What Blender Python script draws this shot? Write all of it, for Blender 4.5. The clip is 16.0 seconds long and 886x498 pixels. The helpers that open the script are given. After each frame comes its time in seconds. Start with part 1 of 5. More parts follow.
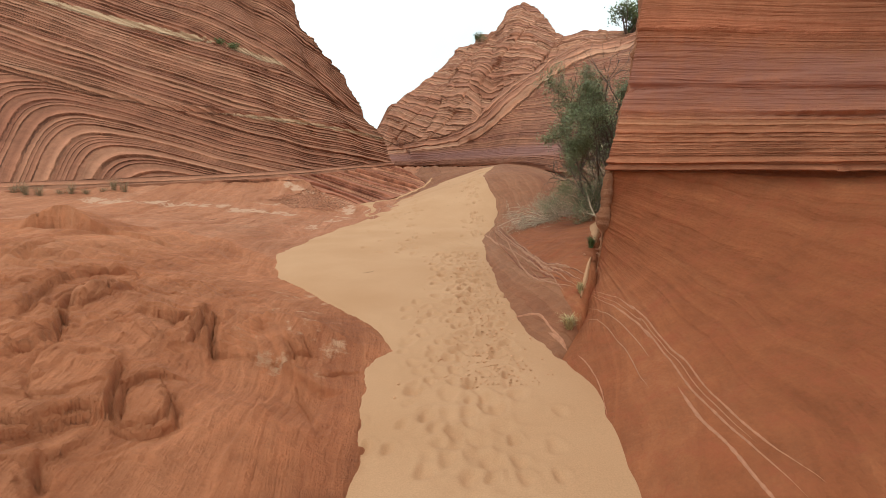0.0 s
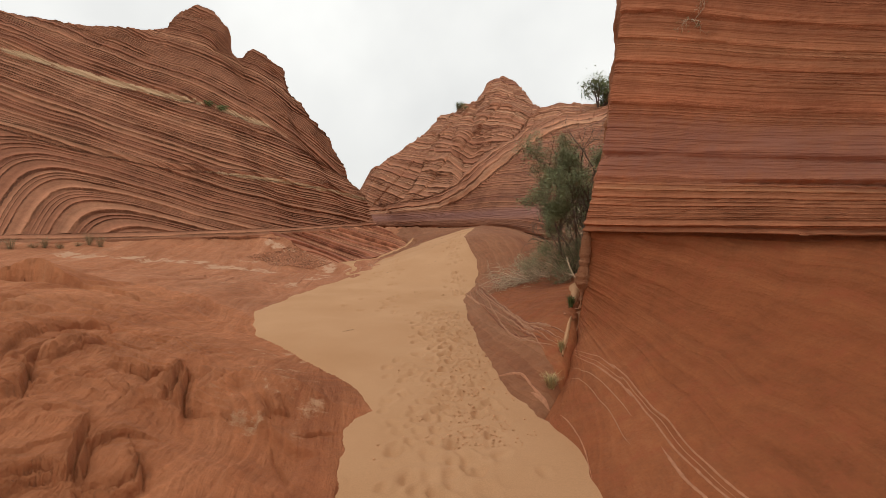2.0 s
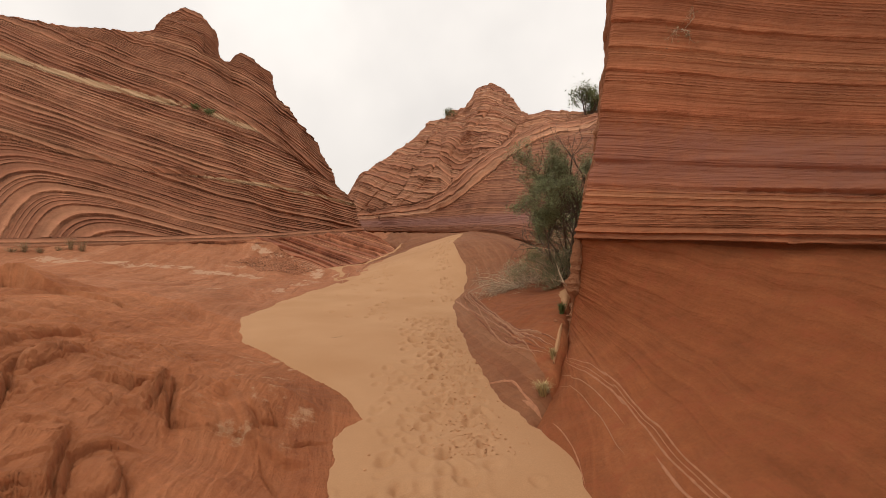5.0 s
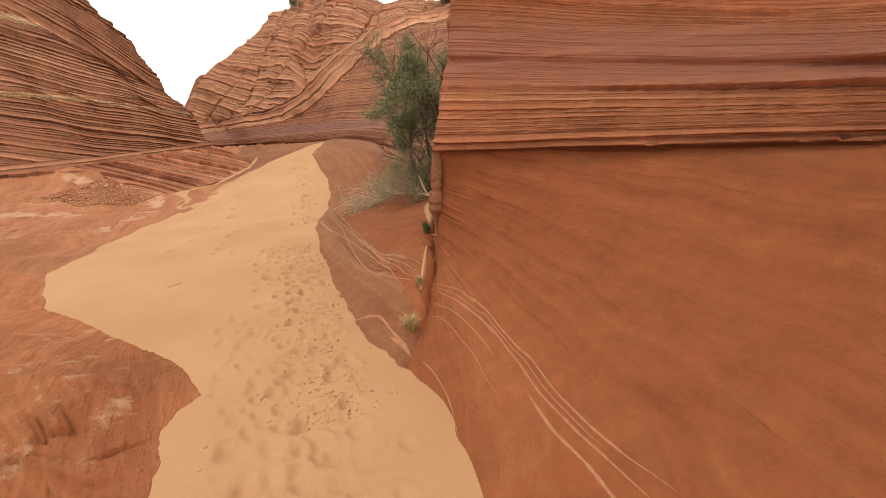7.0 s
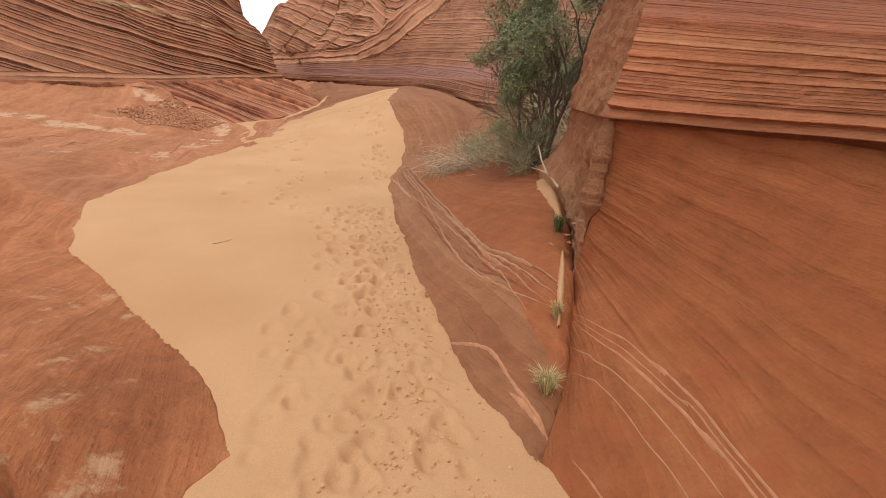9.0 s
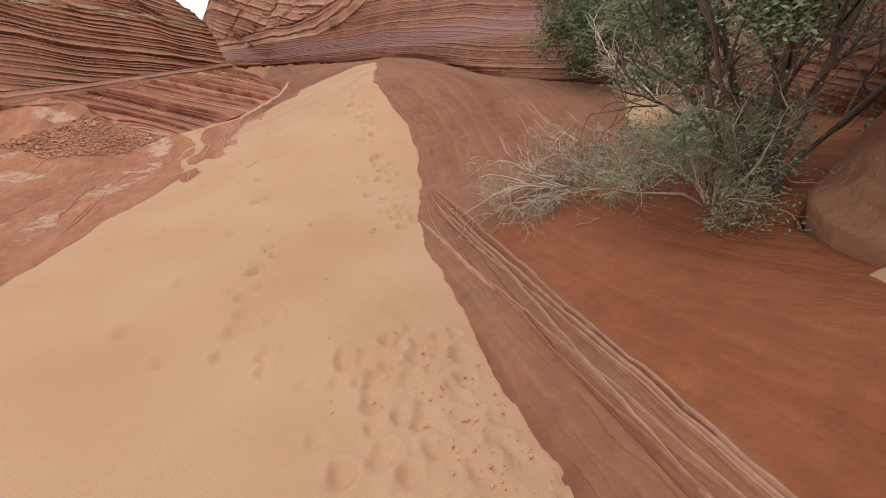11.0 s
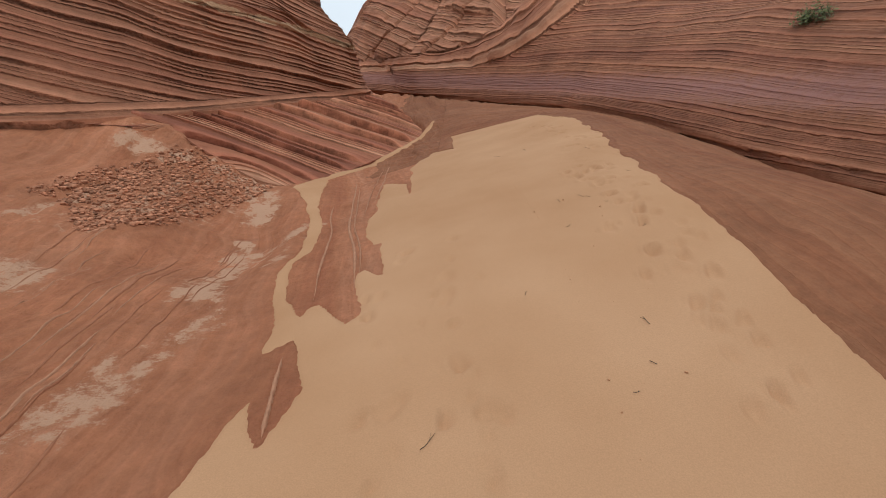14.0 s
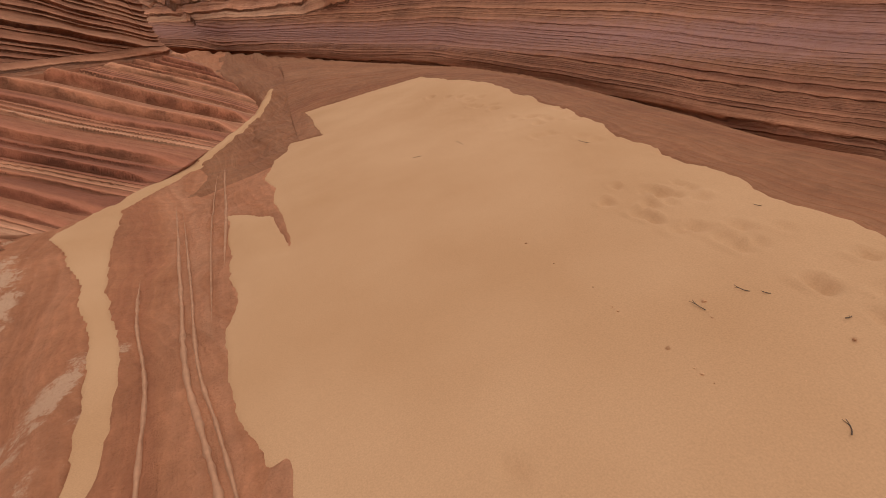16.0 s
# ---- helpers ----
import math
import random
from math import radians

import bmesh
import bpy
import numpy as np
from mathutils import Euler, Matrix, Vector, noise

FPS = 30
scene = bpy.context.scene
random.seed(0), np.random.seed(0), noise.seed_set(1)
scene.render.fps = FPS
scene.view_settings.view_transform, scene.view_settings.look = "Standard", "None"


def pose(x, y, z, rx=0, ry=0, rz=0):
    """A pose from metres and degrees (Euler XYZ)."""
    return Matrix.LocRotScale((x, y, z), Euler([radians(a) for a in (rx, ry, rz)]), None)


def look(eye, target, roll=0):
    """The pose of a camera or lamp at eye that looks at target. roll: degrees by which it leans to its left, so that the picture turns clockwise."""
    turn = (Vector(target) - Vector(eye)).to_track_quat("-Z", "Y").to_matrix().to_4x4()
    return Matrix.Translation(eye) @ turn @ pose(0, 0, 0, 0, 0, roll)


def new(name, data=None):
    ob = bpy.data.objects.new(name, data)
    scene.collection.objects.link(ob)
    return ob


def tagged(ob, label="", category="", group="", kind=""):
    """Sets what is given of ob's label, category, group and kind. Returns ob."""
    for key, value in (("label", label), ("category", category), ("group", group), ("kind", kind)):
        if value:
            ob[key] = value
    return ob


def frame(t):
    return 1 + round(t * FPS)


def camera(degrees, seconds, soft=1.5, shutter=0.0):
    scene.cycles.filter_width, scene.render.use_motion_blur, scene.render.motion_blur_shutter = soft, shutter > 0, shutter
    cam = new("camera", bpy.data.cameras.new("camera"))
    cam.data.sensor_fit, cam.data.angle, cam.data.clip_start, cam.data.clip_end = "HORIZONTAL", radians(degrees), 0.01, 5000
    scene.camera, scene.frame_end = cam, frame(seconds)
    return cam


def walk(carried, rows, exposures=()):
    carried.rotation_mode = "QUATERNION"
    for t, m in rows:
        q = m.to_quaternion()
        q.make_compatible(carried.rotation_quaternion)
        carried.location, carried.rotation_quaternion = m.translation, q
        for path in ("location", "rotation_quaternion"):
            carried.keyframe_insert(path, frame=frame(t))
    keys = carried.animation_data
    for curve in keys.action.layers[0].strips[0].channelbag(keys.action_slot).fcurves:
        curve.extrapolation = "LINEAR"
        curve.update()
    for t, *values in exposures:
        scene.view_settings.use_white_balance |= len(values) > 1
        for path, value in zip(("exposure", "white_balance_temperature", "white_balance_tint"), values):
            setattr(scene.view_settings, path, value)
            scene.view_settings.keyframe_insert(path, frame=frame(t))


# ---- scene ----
DEG = 84.7
cam = camera(DEG, 16.0, soft=0.45)

# seconds, x, y, z, heading (clockwise from +y), tilt, lean
PATH = [
    (0.0, 0.00, 0.16, 1.52, -2.0, -9.8, -1.0),
    (0.5, 0.00, 0.15, 1.52, -1.3, -7.4, 0.5),
    (1.0, -0.01, 0.13, 1.51, -0.7, -5.2, 0.1),
    (1.5, -0.03, 0.10, 1.49, 0.7, -2.5, 0.3),
    (2.0, -0.02, 0.11, 1.50, 0.4, -2.7, 0.0),
    (2.5, -0.03, 0.11, 1.49, 0.8, -2.7, -0.3),
    (3.0, -0.03, 0.11, 1.50, 0.7, -2.7, -0.1),
    (3.2, -0.03, 0.11, 1.50, 0.7, -2.7, -0.1),
    (5.3, -0.05, 0.14, 1.51, 1.9, -2.0, 0.3),
    (5.5, -0.05, 0.15, 1.52, 1.3, -5.3, 0.7),
    (6.0, 0.11, 0.53, 1.50, 8.9, -13.8, -3.0),
    (6.5, 0.19, 0.62, 1.60, 20.8, -14.8, -3.8),
    (7.0, 0.19, 0.65, 1.61, 16.3, -13.7, -3.5),
    (7.5, 0.18, 0.64, 1.61, 16.9, -10.9, -3.2),
    (8.0, 0.18, 0.63, 1.60, 21.4, -11.6, -3.6),
    (8.5, 0.08, 1.44, 1.53, 9.5, -20.0, 3.0),
    (9.0, -0.02, 1.99, 1.56, 10.5, -18.4, 3.4),
    (9.2, -0.02, 2.25, 1.58, 9.6, -19.9, -0.3),
    (11.3, -0.36, 5.90, 1.66, 12.2, -22.2, -3.9),
    (11.5, -0.50, 6.29, 1.70, 12.8, -16.9, 2.5),
    (12.0, -0.65, 7.31, 1.75, 6.6, -21.9, 1.0),
    (12.5, -0.76, 8.05, 1.80, 6.7, -23.8, 0.9),
    (13.0, -0.92, 8.80, 1.80, 3.0, -23.5, 2.9),
    (13.5, -1.16, 9.80, 1.86, 0.5, -19.9, 2.4),
    (14.0, -1.38, 10.52, 1.95, 1.5, -18.6, 2.7),
    (14.5, -1.60, 11.31, 1.92, -1.9, -18.4, 3.0),
    (15.0, -1.70, 12.14, 1.92, 7.6, -20.9, 1.0),
    (15.5, -1.80, 13.01, 1.94, 12.7, -21.2, 1.0),
    (16.0, -1.88, 13.81, 1.97, 21.0, -23.0, 1.5),
]
walk(cam, [(t, pose(x, y, z, 90 + tilt, 0, -head) @ pose(0, 0, 0, 0, 0, lean))
           for t, x, y, z, head, tilt, lean in PATH],
     [(0.0, -0.44, 6000, 0), (0.5, -0.60, 6300, 4), (1.5, -0.79, 6600, 8), (2.5, -0.97, 7000, 10), (5.3, -0.88, 7350, 14), (5.5, -0.85, 7450, 15), (6.0, -0.62, 7800, 26), (7.0, -0.32, 7250, 10), (9.0, -0.30, 6500, 6),
      (11.5, -0.55, 5700, 6), (12.5, -0.75, 5700, -2), (13.5, -0.87, 5800, 4), (14.0, -0.87, 5900, 6), (15.0, -0.85, 6300, 10), (16.0, -0.87, 6900, 14)])

# ---------------------------------------------------------------- light
world = bpy.data.worlds.new("overcast_sky")
scene.world = world
world.use_nodes = True
wn, wl = world.node_tree.nodes, world.node_tree.links
wn.clear()
w_out = wn.new("ShaderNodeOutputWorld")
w_bg = wn.new("ShaderNodeBackground")
w_sky = wn.new("ShaderNodeTexSky")
w_sky.sky_type = "NISHITA"
w_sky.sun_disc = False
w_sky.sun_elevation, w_sky.sun_rotation = radians(72), radians(162)
w_grey = wn.new("ShaderNodeHueSaturation")
w_grey.inputs["Saturation"].default_value = 0.40
w_cloud = wn.new("ShaderNodeTexNoise")
w_cloud.inputs["Scale"].default_value, w_cloud.inputs["Detail"].default_value = 2.2, 5
w_ramp = wn.new("ShaderNodeMapRange")
w_ramp.inputs["From Min"].default_value, w_ramp.inputs["From Max"].default_value = 0.35, 0.7
w_ramp.inputs["To Min"].default_value, w_ramp.inputs["To Max"].default_value = 0.72, 1.0
w_mix = wn.new("ShaderNodeMix")
w_mix.data_type = "RGBA"
w_mix.inputs["B"].default_value = (12.6, 12.9, 13.1, 1)
wl.new(w_sky.outputs["Color"], w_grey.inputs["Color"])
wl.new(w_grey.outputs["Color"], w_mix.inputs["A"])
wl.new(w_cloud.outputs["Fac"], w_ramp.inputs["Value"])
wl.new(w_ramp.outputs["Result"], w_mix.inputs["Factor"])
w_co = wn.new("ShaderNodeTexCoord")
w_sep = wn.new("ShaderNodeSeparateXYZ")
w_high = wn.new("ShaderNodeMapRange")
w_high.inputs["From Min"].default_value, w_high.inputs["From Max"].default_value = 0.15, 0.95
w_high.inputs["To Min"].default_value, w_high.inputs["To Max"].default_value = 0.142, 0.17
wl.new(w_co.outputs["Generated"], w_sep.inputs[0])
wl.new(w_sep.outputs["Z"], w_high.inputs["Value"])
wl.new(w_high.outputs["Result"], w_bg.inputs["Strength"])
wl.new(w_mix.outputs["Result"], w_bg.inputs["Color"])
wl.new(w_bg.outputs["Background"], w_out.inputs["Surface"])

sun = new("sun", bpy.data.lights.new("sun", "SUN"))
sun.data.energy, sun.data.angle, sun.data.color = 1.0, radians(25), (1.0, 0.95, 0.88)
sun.matrix_world = look((0, 0, 30), (-3, 9, 0))

# ---------------------------------------------------------------- numbers and noise
RNG = np.random.default_rng(7)
TABLE = RNG.random(4096)


def lin_noise(b, wave, seed=0):
    """Smooth one-dimensional noise, 0 to 1, of wavelength wave."""
    p = np.asarray(b) / wave + seed * 137.31
    i = np.floor(p).astype(int)
    f = p - i
    f = f * f * (3 - 2 * f)
    return TABLE[i % 4096] * (1 - f) + TABLE[(i + 1) % 4096] * f


def lumps(x, y, z, wave, seed=0, octaves=3):
    """Smooth three-dimensional lumps about zero, from turned waves."""
    r = np.random.default_rng(100 + seed)
    out, amp = 0.0, 1.0
    for _ in range(octaves):
        for _ in range(5):
            d = r.normal(size=3)
            d /= np.linalg.norm(d)
            out = out + amp * np.sin((x * d[0] + y * d[1] + z * d[2]) * 2 * np.pi / wave * r.uniform(0.7, 1.4) + r.uniform(0, 6.3))
        amp, wave = amp * 0.5, wave * 0.47
    return out / 4.5


def grain2(x, y, wave, seed=0, octaves=4):
    """Rough two-dimensional noise, about 0 to 1."""
    out, amp, total = 0.0, 1.0, 0.0
    for k in range(octaves):
        p, q = x / wave + 31.7 * k + seed * 7.3, y / wave + 11.9 * k + seed * 3.1
        i, j = np.floor(p).astype(int), np.floor(q).astype(int)
        f, g = p - i, q - j
        f, g = f * f * (3 - 2 * f), g * g * (3 - 2 * g)

        def at(a, b):
            return TABLE[(a * 73 + b * 1519 + seed * 271 + (a * b) % 613 * 37) % 4096]

        out = out + amp * ((at(i, j) * (1 - f) + at(i + 1, j) * f) * (1 - g) + (at(i, j + 1) * (1 - f) + at(i + 1, j + 1) * f) * g)
        total, amp, wave = total + amp, amp * 0.55, wave * 0.49
    return out / total


class Strata:
    """Layers of uneven thickness: zones of (upper end, thin, thick, share of thin ones)."""

    def __init__(self, seed, low, zones):
        r = np.random.default_rng(500 + seed)
        edges, p = [low], low
        for end, thin, thick, share in zones:
            while p < end:
                p += (thin if r.random() < share else thick) * r.uniform(0.6, 1.4)
                edges.append(p)
        self.edges, self.seed = np.array(edges), seed
        self.size = np.append(np.diff(self.edges), 0.1)

    def phase(self, b):
        return np.interp(b, self.edges, np.arange(len(self.edges)))

    def relief(self, b, amount, sharp=0.13):
        """Undercut at the foot of each layer, then a lip that leans back."""
        p = self.phase(b)
        k = np.floor(p).astype(int)
        f = p - k
        h = TABLE[(k * 7 + self.seed * 911) % 4096]
        return amount * self.size[k] * (0.35 + 0.65 * h) * (ease(0.03, 0.03 + sharp, f) * (1 - 0.85 * np.maximum(f - sharp, 0)) - 0.5)


def ease(a, b, x):
    t = np.clip((x - a) / (b - a), 0, 1)
    return t * t * (3 - 2 * t)


def curve(points, n):
    """A smooth line of n points through the given ones."""
    p = np.array(points, float)
    q = np.vstack([2 * p[0] - p[1], p, 2 * p[-1] - p[-2]])
    seg = np.linspace(0, len(p) - 1 - 1e-9, n)
    i = seg.astype(int)
    f = (seg - i)[:, None]
    a, b, c, d = q[i], q[i + 1], q[i + 2], q[i + 3]
    return 0.5 * (2 * b + (c - a) * f + (2 * a - 5 * b + 4 * c - d) * f ** 2 + (3 * b - 3 * c + d - a) * f ** 3)


def dist_line(x, y, line):
    """Distance of many points to a line of points, and the nearest place along it (0 to 1)."""
    best = np.full(x.shape, 1e9)
    where = np.zeros(x.shape)
    for k in range(len(line) - 1):
        ax, ay = line[k][:2]
        bx, by = line[k + 1][:2]
        dx, dy = bx - ax, by - ay
        t = np.clip(((x - ax) * dx + (y - ay) * dy) / (dx * dx + dy * dy + 1e-12), 0, 1)
        d = np.hypot(x - ax - t * dx, y - ay - t * dy)
        m = d < best
        best = np.where(m, d, best)
        where = np.where(m, (k + t) / (len(line) - 1), where)
    return best, where


def inside(x, y, poly):
    res = np.zeros(x.shape, bool)
    for k in range(len(poly)):
        ax, ay = poly[k]
        bx, by = poly[(k + 1) % len(poly)]
        if ay == by:
            continue
        hit = ((ay > y) != (by > y)) & (x < (bx - ax) * (y - ay) / (by - ay) + ax)
        res ^= hit
    return res


def sheet(name, pts, bed=None, mat=None, smooth=True, extra=None, rib=None):
    """A surface from an array of rows of points; bed: the bedding height at each."""
    nu, nv = pts.shape[:2]
    me = bpy.data.meshes.new(name)
    k = np.arange(nu * nv).reshape(nu, nv)
    faces = np.stack([k[:-1, :-1], k[1:, :-1], k[1:, 1:], k[:-1, 1:]], -1).reshape(-1, 4)
    me.vertices.add(nu * nv)
    me.vertices.foreach_set("co", pts.reshape(-1).astype(np.float32))
    me.loops.add(faces.size)
    me.loops.foreach_set("vertex_index", faces.reshape(-1).astype(np.int32))
    me.polygons.add(len(faces))
    me.polygons.foreach_set("loop_start", (np.arange(len(faces)) * 4).astype(np.int32))
    me.polygons.foreach_set("loop_total", np.full(len(faces), 4, np.int32))
    me.polygons.foreach_set("use_smooth", np.full(len(faces), smooth))
    for key, val in (("bed", bed), ("tone", extra), ("rib", rib)):
        if val is not None:
            at = me.attributes.new(key, "FLOAT", "POINT")
            at.data.foreach_set("value", np.asarray(val).reshape(-1).astype(np.float32))
    me.update(calc_edges=True)
    me.validate()
    if mat:
        me.materials.append(mat)
    return new(name, me)


def normals(p):
    du, dv = np.gradient(p, axis=0), np.gradient(p, axis=1)
    n = np.cross(du, dv)
    return n / (np.linalg.norm(n, axis=-1, keepdims=True) + 1e-9)


# ---------------------------------------------------------------- materials
def rock_material(name, stops, wave=0.25, bump=0.5, warp=0.05, grain=0.02, rough=0.9, patch=None, fine=0.5, lines=0.0, spread=1.0, duty=0.3, layered=0.3, calm=0.0, coarse=1.0, streak=0.8, blotch=(0.78, 1.18), crumb=0.0):
    """Layered sandstone: colours and relief that follow the bedding height kept on the mesh; lines: how strongly rib
    light and shade are painted in.
    """
    m = bpy.data.materials.new(name)
    m.use_nodes = True
    n, l = m.node_tree.nodes, m.node_tree.links
    bsdf = n["Principled BSDF"]
    bsdf.inputs["Roughness"].default_value = rough
    bsdf.inputs["Specular IOR Level"].default_value = 0.2
    at = n.new("ShaderNodeAttribute")
    at.attribute_name = "bed"
    pos = n.new("ShaderNodeNewGeometry")
    wn_ = n.new("ShaderNodeTexNoise")
    wn_.inputs["Scale"].default_value, wn_.inputs["Detail"].default_value = 0.8, 4
    l.new(pos.outputs["Position"], wn_.inputs["Vector"])
    wv = n.new("ShaderNodeMath")
    wv.operation = "MULTIPLY_ADD"
    wv.inputs[1].default_value = warp * 2
    l.new(wn_.outputs["Fac"], wv.inputs[0])
    l.new(at.outputs["Fac"], wv.inputs[2])

    def layers(wavelength, detail):
        t = n.new("ShaderNodeTexNoise")
        t.noise_dimensions = "1D"
        t.inputs["Scale"].default_value, t.inputs["Detail"].default_value, t.inputs["Roughness"].default_value = 1 / wavelength, detail, 0.6
        l.new(wv.outputs[0], t.inputs["W"])
        return t.outputs["Fac"]

    big = layers(wave * 2.2, 3)
    sep = n.new("ShaderNodeSeparateXYZ")
    l.new(pos.outputs["Position"], sep.inputs[0])
    vec = n.new("ShaderNodeCombineXYZ")
    for out_, inp, k in ((wv.outputs[0], 0, 1 / (wave * 0.2)), (sep.outputs["X"], 1, streak), (sep.outputs["Y"], 2, streak)):
        q = n.new("ShaderNodeMath")
        q.operation = "MULTIPLY"
        q.inputs[1].default_value = k
        l.new(out_, q.inputs[0])
        l.new(q.outputs[0], vec.inputs[inp])
    st = n.new("ShaderNodeTexNoise")
    st.inputs["Scale"].default_value, st.inputs["Detail"].default_value, st.inputs["Roughness"].default_value = 1.0, 4, 0.62
    l.new(vec.outputs[0], st.inputs["Vector"])
    small = st.outputs["Fac"]
    mix = n.new("ShaderNodeMix")
    mix.inputs["Factor"].default_value = fine * 0.6
    l.new(big, mix.inputs["A"])
    l.new(small, mix.inputs["B"])
    def maths(op, first, second=None, third=None):
        k = n.new("ShaderNodeMath")
        k.operation = op
        for i, v in enumerate((first, second, third)):
            if v is None:
                continue
            if isinstance(v, (int, float)):
                k.inputs[i].default_value = v
            else:
                l.new(v, k.inputs[i])
        return k.outputs[0]

    rib = n.new("ShaderNodeAttribute")
    rib.attribute_name = "rib"
    jig = n.new("ShaderNodeTexNoise")
    jig.inputs["Scale"].default_value, jig.inputs["Detail"].default_value, jig.inputs["Roughness"].default_value = 2.2, 8, 0.72
    l.new(pos.outputs["Position"], jig.inputs["Vector"])
    phase = maths("ADD", rib.outputs["Fac"], maths("MULTIPLY", maths("SUBTRACT", jig.outputs["Fac"], 0.5), 0.3 + warp * 6))
    saw_ = maths("FRACT", phase)
    shade = n.new("ShaderNodeTexWhiteNoise")
    shade.noise_dimensions = "1D"
    l.new(maths("FLOOR", phase), shade.inputs["W"])
    ramp = n.new("ShaderNodeValToRGB")
    el = ramp.color_ramp.elements
    for k, (p, c) in enumerate(stops):
        e = el[k] if k < 2 else el.new(p)
        e.position, e.color = p, (*c, 1)
    l.new(maths("MULTIPLY_ADD", maths("SUBTRACT", shade.outputs["Value"], 0.5), layered, mix.outputs["Result"]), ramp.inputs["Fac"])
    # undercut shade painted into the colour at the foot of each layer
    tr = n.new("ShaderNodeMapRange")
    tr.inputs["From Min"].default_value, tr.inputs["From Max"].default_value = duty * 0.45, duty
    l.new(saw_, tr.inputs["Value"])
    fade = n.new("ShaderNodeTexNoise")
    fade.inputs["Scale"].default_value, fade.inputs["Detail"].default_value = 0.9, 5
    l.new(pos.outputs["Position"], fade.inputs["Vector"])
    fr = n.new("ShaderNodeMapRange")
    fr.inputs["From Min"].default_value, fr.inputs["From Max"].default_value = 0.38, 0.6
    fr.inputs["To Min"].default_value, fr.inputs["To Max"].default_value = 0.5, 1.0
    l.new(fade.outputs["Fac"], fr.inputs["Value"])
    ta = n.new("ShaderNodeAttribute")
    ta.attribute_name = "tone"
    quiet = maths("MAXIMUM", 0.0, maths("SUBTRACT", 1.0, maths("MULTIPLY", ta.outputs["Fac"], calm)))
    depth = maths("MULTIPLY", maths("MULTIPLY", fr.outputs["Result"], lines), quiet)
    rib_shading = maths("SUBTRACT", 1.0, maths("MULTIPLY", depth, maths("SUBTRACT", 1.0, tr.outputs["Result"])))
    # painted lit lip above the dark line, dimming up the layer
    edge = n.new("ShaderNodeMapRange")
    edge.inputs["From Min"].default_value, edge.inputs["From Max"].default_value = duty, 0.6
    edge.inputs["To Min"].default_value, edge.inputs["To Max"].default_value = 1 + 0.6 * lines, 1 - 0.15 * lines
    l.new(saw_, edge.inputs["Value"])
    rib_shading = maths("MULTIPLY", rib_shading, edge.outputs["Result"])
    # blotches and desert varnish
    bl = n.new("ShaderNodeTexNoise")
    bl.inputs["Scale"].default_value, bl.inputs["Detail"].default_value, bl.inputs["Roughness"].default_value = 1.1, 7, 0.62
    l.new(pos.outputs["Position"], bl.inputs["Vector"])
    br = n.new("ShaderNodeMapRange")
    br.inputs["From Min"].default_value, br.inputs["From Max"].default_value = 0.3, 0.72
    br.inputs["To Min"].default_value, br.inputs["To Max"].default_value = blotch
    l.new(bl.outputs["Fac"], br.inputs["Value"])
    gr = n.new("ShaderNodeTexNoise")
    gr.inputs["Scale"].default_value, gr.inputs["Detail"].default_value = 60, 3
    l.new(pos.outputs["Position"], gr.inputs["Vector"])
    g2 = n.new("ShaderNodeMapRange")
    g2.inputs["To Min"].default_value, g2.inputs["To Max"].default_value = 0.86, 1.14
    l.new(gr.outputs["Fac"], g2.inputs["Value"])
    mul = n.new("ShaderNodeMath")
    mul.operation = "MULTIPLY"
    l.new(br.outputs["Result"], mul.inputs[0])
    l.new(g2.outputs["Result"], mul.inputs[1])
    md = n.new("ShaderNodeTexNoise")
    md.inputs["Scale"].default_value, md.inputs["Detail"].default_value, md.inputs["Roughness"].default_value = 7, 8, 0.7
    l.new(pos.outputs["Position"], md.inputs["Vector"])
    m2 = n.new("ShaderNodeMapRange")
    m2.inputs["From Min"].default_value, m2.inputs["From Max"].default_value = 0.3, 0.7
    m2.inputs["To Min"].default_value, m2.inputs["To Max"].default_value = 0.84, 1.14
    l.new(md.outputs["Fac"], m2.inputs["Value"])
    mm = n.new("ShaderNodeMath")
    mm.operation = "MULTIPLY"
    l.new(mul.outputs[0], mm.inputs[0])
    l.new(m2.outputs["Result"], mm.inputs[1])
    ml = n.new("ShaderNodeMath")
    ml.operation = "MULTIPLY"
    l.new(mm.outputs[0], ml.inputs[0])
    l.new(rib_shading, ml.inputs[1])
    vm = n.new("ShaderNodeVectorMath")
    vm.operation = "SCALE"
    l.new(ramp.outputs["Color"], vm.inputs[0])
    l.new(ml.outputs[0], vm.inputs["Scale"])
    colour = vm.outputs["Vector"]
    if patch:
        # bleached patches
        level, tint = patch
        pn = n.new("ShaderNodeTexNoise")
        pn.inputs["Scale"].default_value, pn.inputs["Detail"].default_value, pn.inputs["Roughness"].default_value = 6, 10, 0.8
        l.new(pos.outputs["Position"], pn.inputs["Vector"])
        ad = n.new("ShaderNodeMath")
        ad.operation = "MULTIPLY_ADD"
        l.new(maths("MULTIPLY_ADD", pn.outputs["Fac"], crumb, 0.9 - 0.5 * crumb), ad.inputs[1])
        l.new(ta.outputs["Fac"], ad.inputs[0])
        l.new(pn.outputs["Fac"], ad.inputs[2])
        pr = n.new("ShaderNodeMapRange")
        pr.inputs["From Min"].default_value, pr.inputs["From Max"].default_value = level, level + 0.12 * spread
        l.new(ad.outputs[0], pr.inputs["Value"])
        mx = n.new("ShaderNodeMix")
        mx.data_type = "RGBA"
        mx.inputs["B"].default_value = (*tint, 1)
        l.new(pr.outputs["Result"], mx.inputs["Factor"])
        l.new(colour, mx.inputs["A"])
        colour = mx.outputs["Result"]
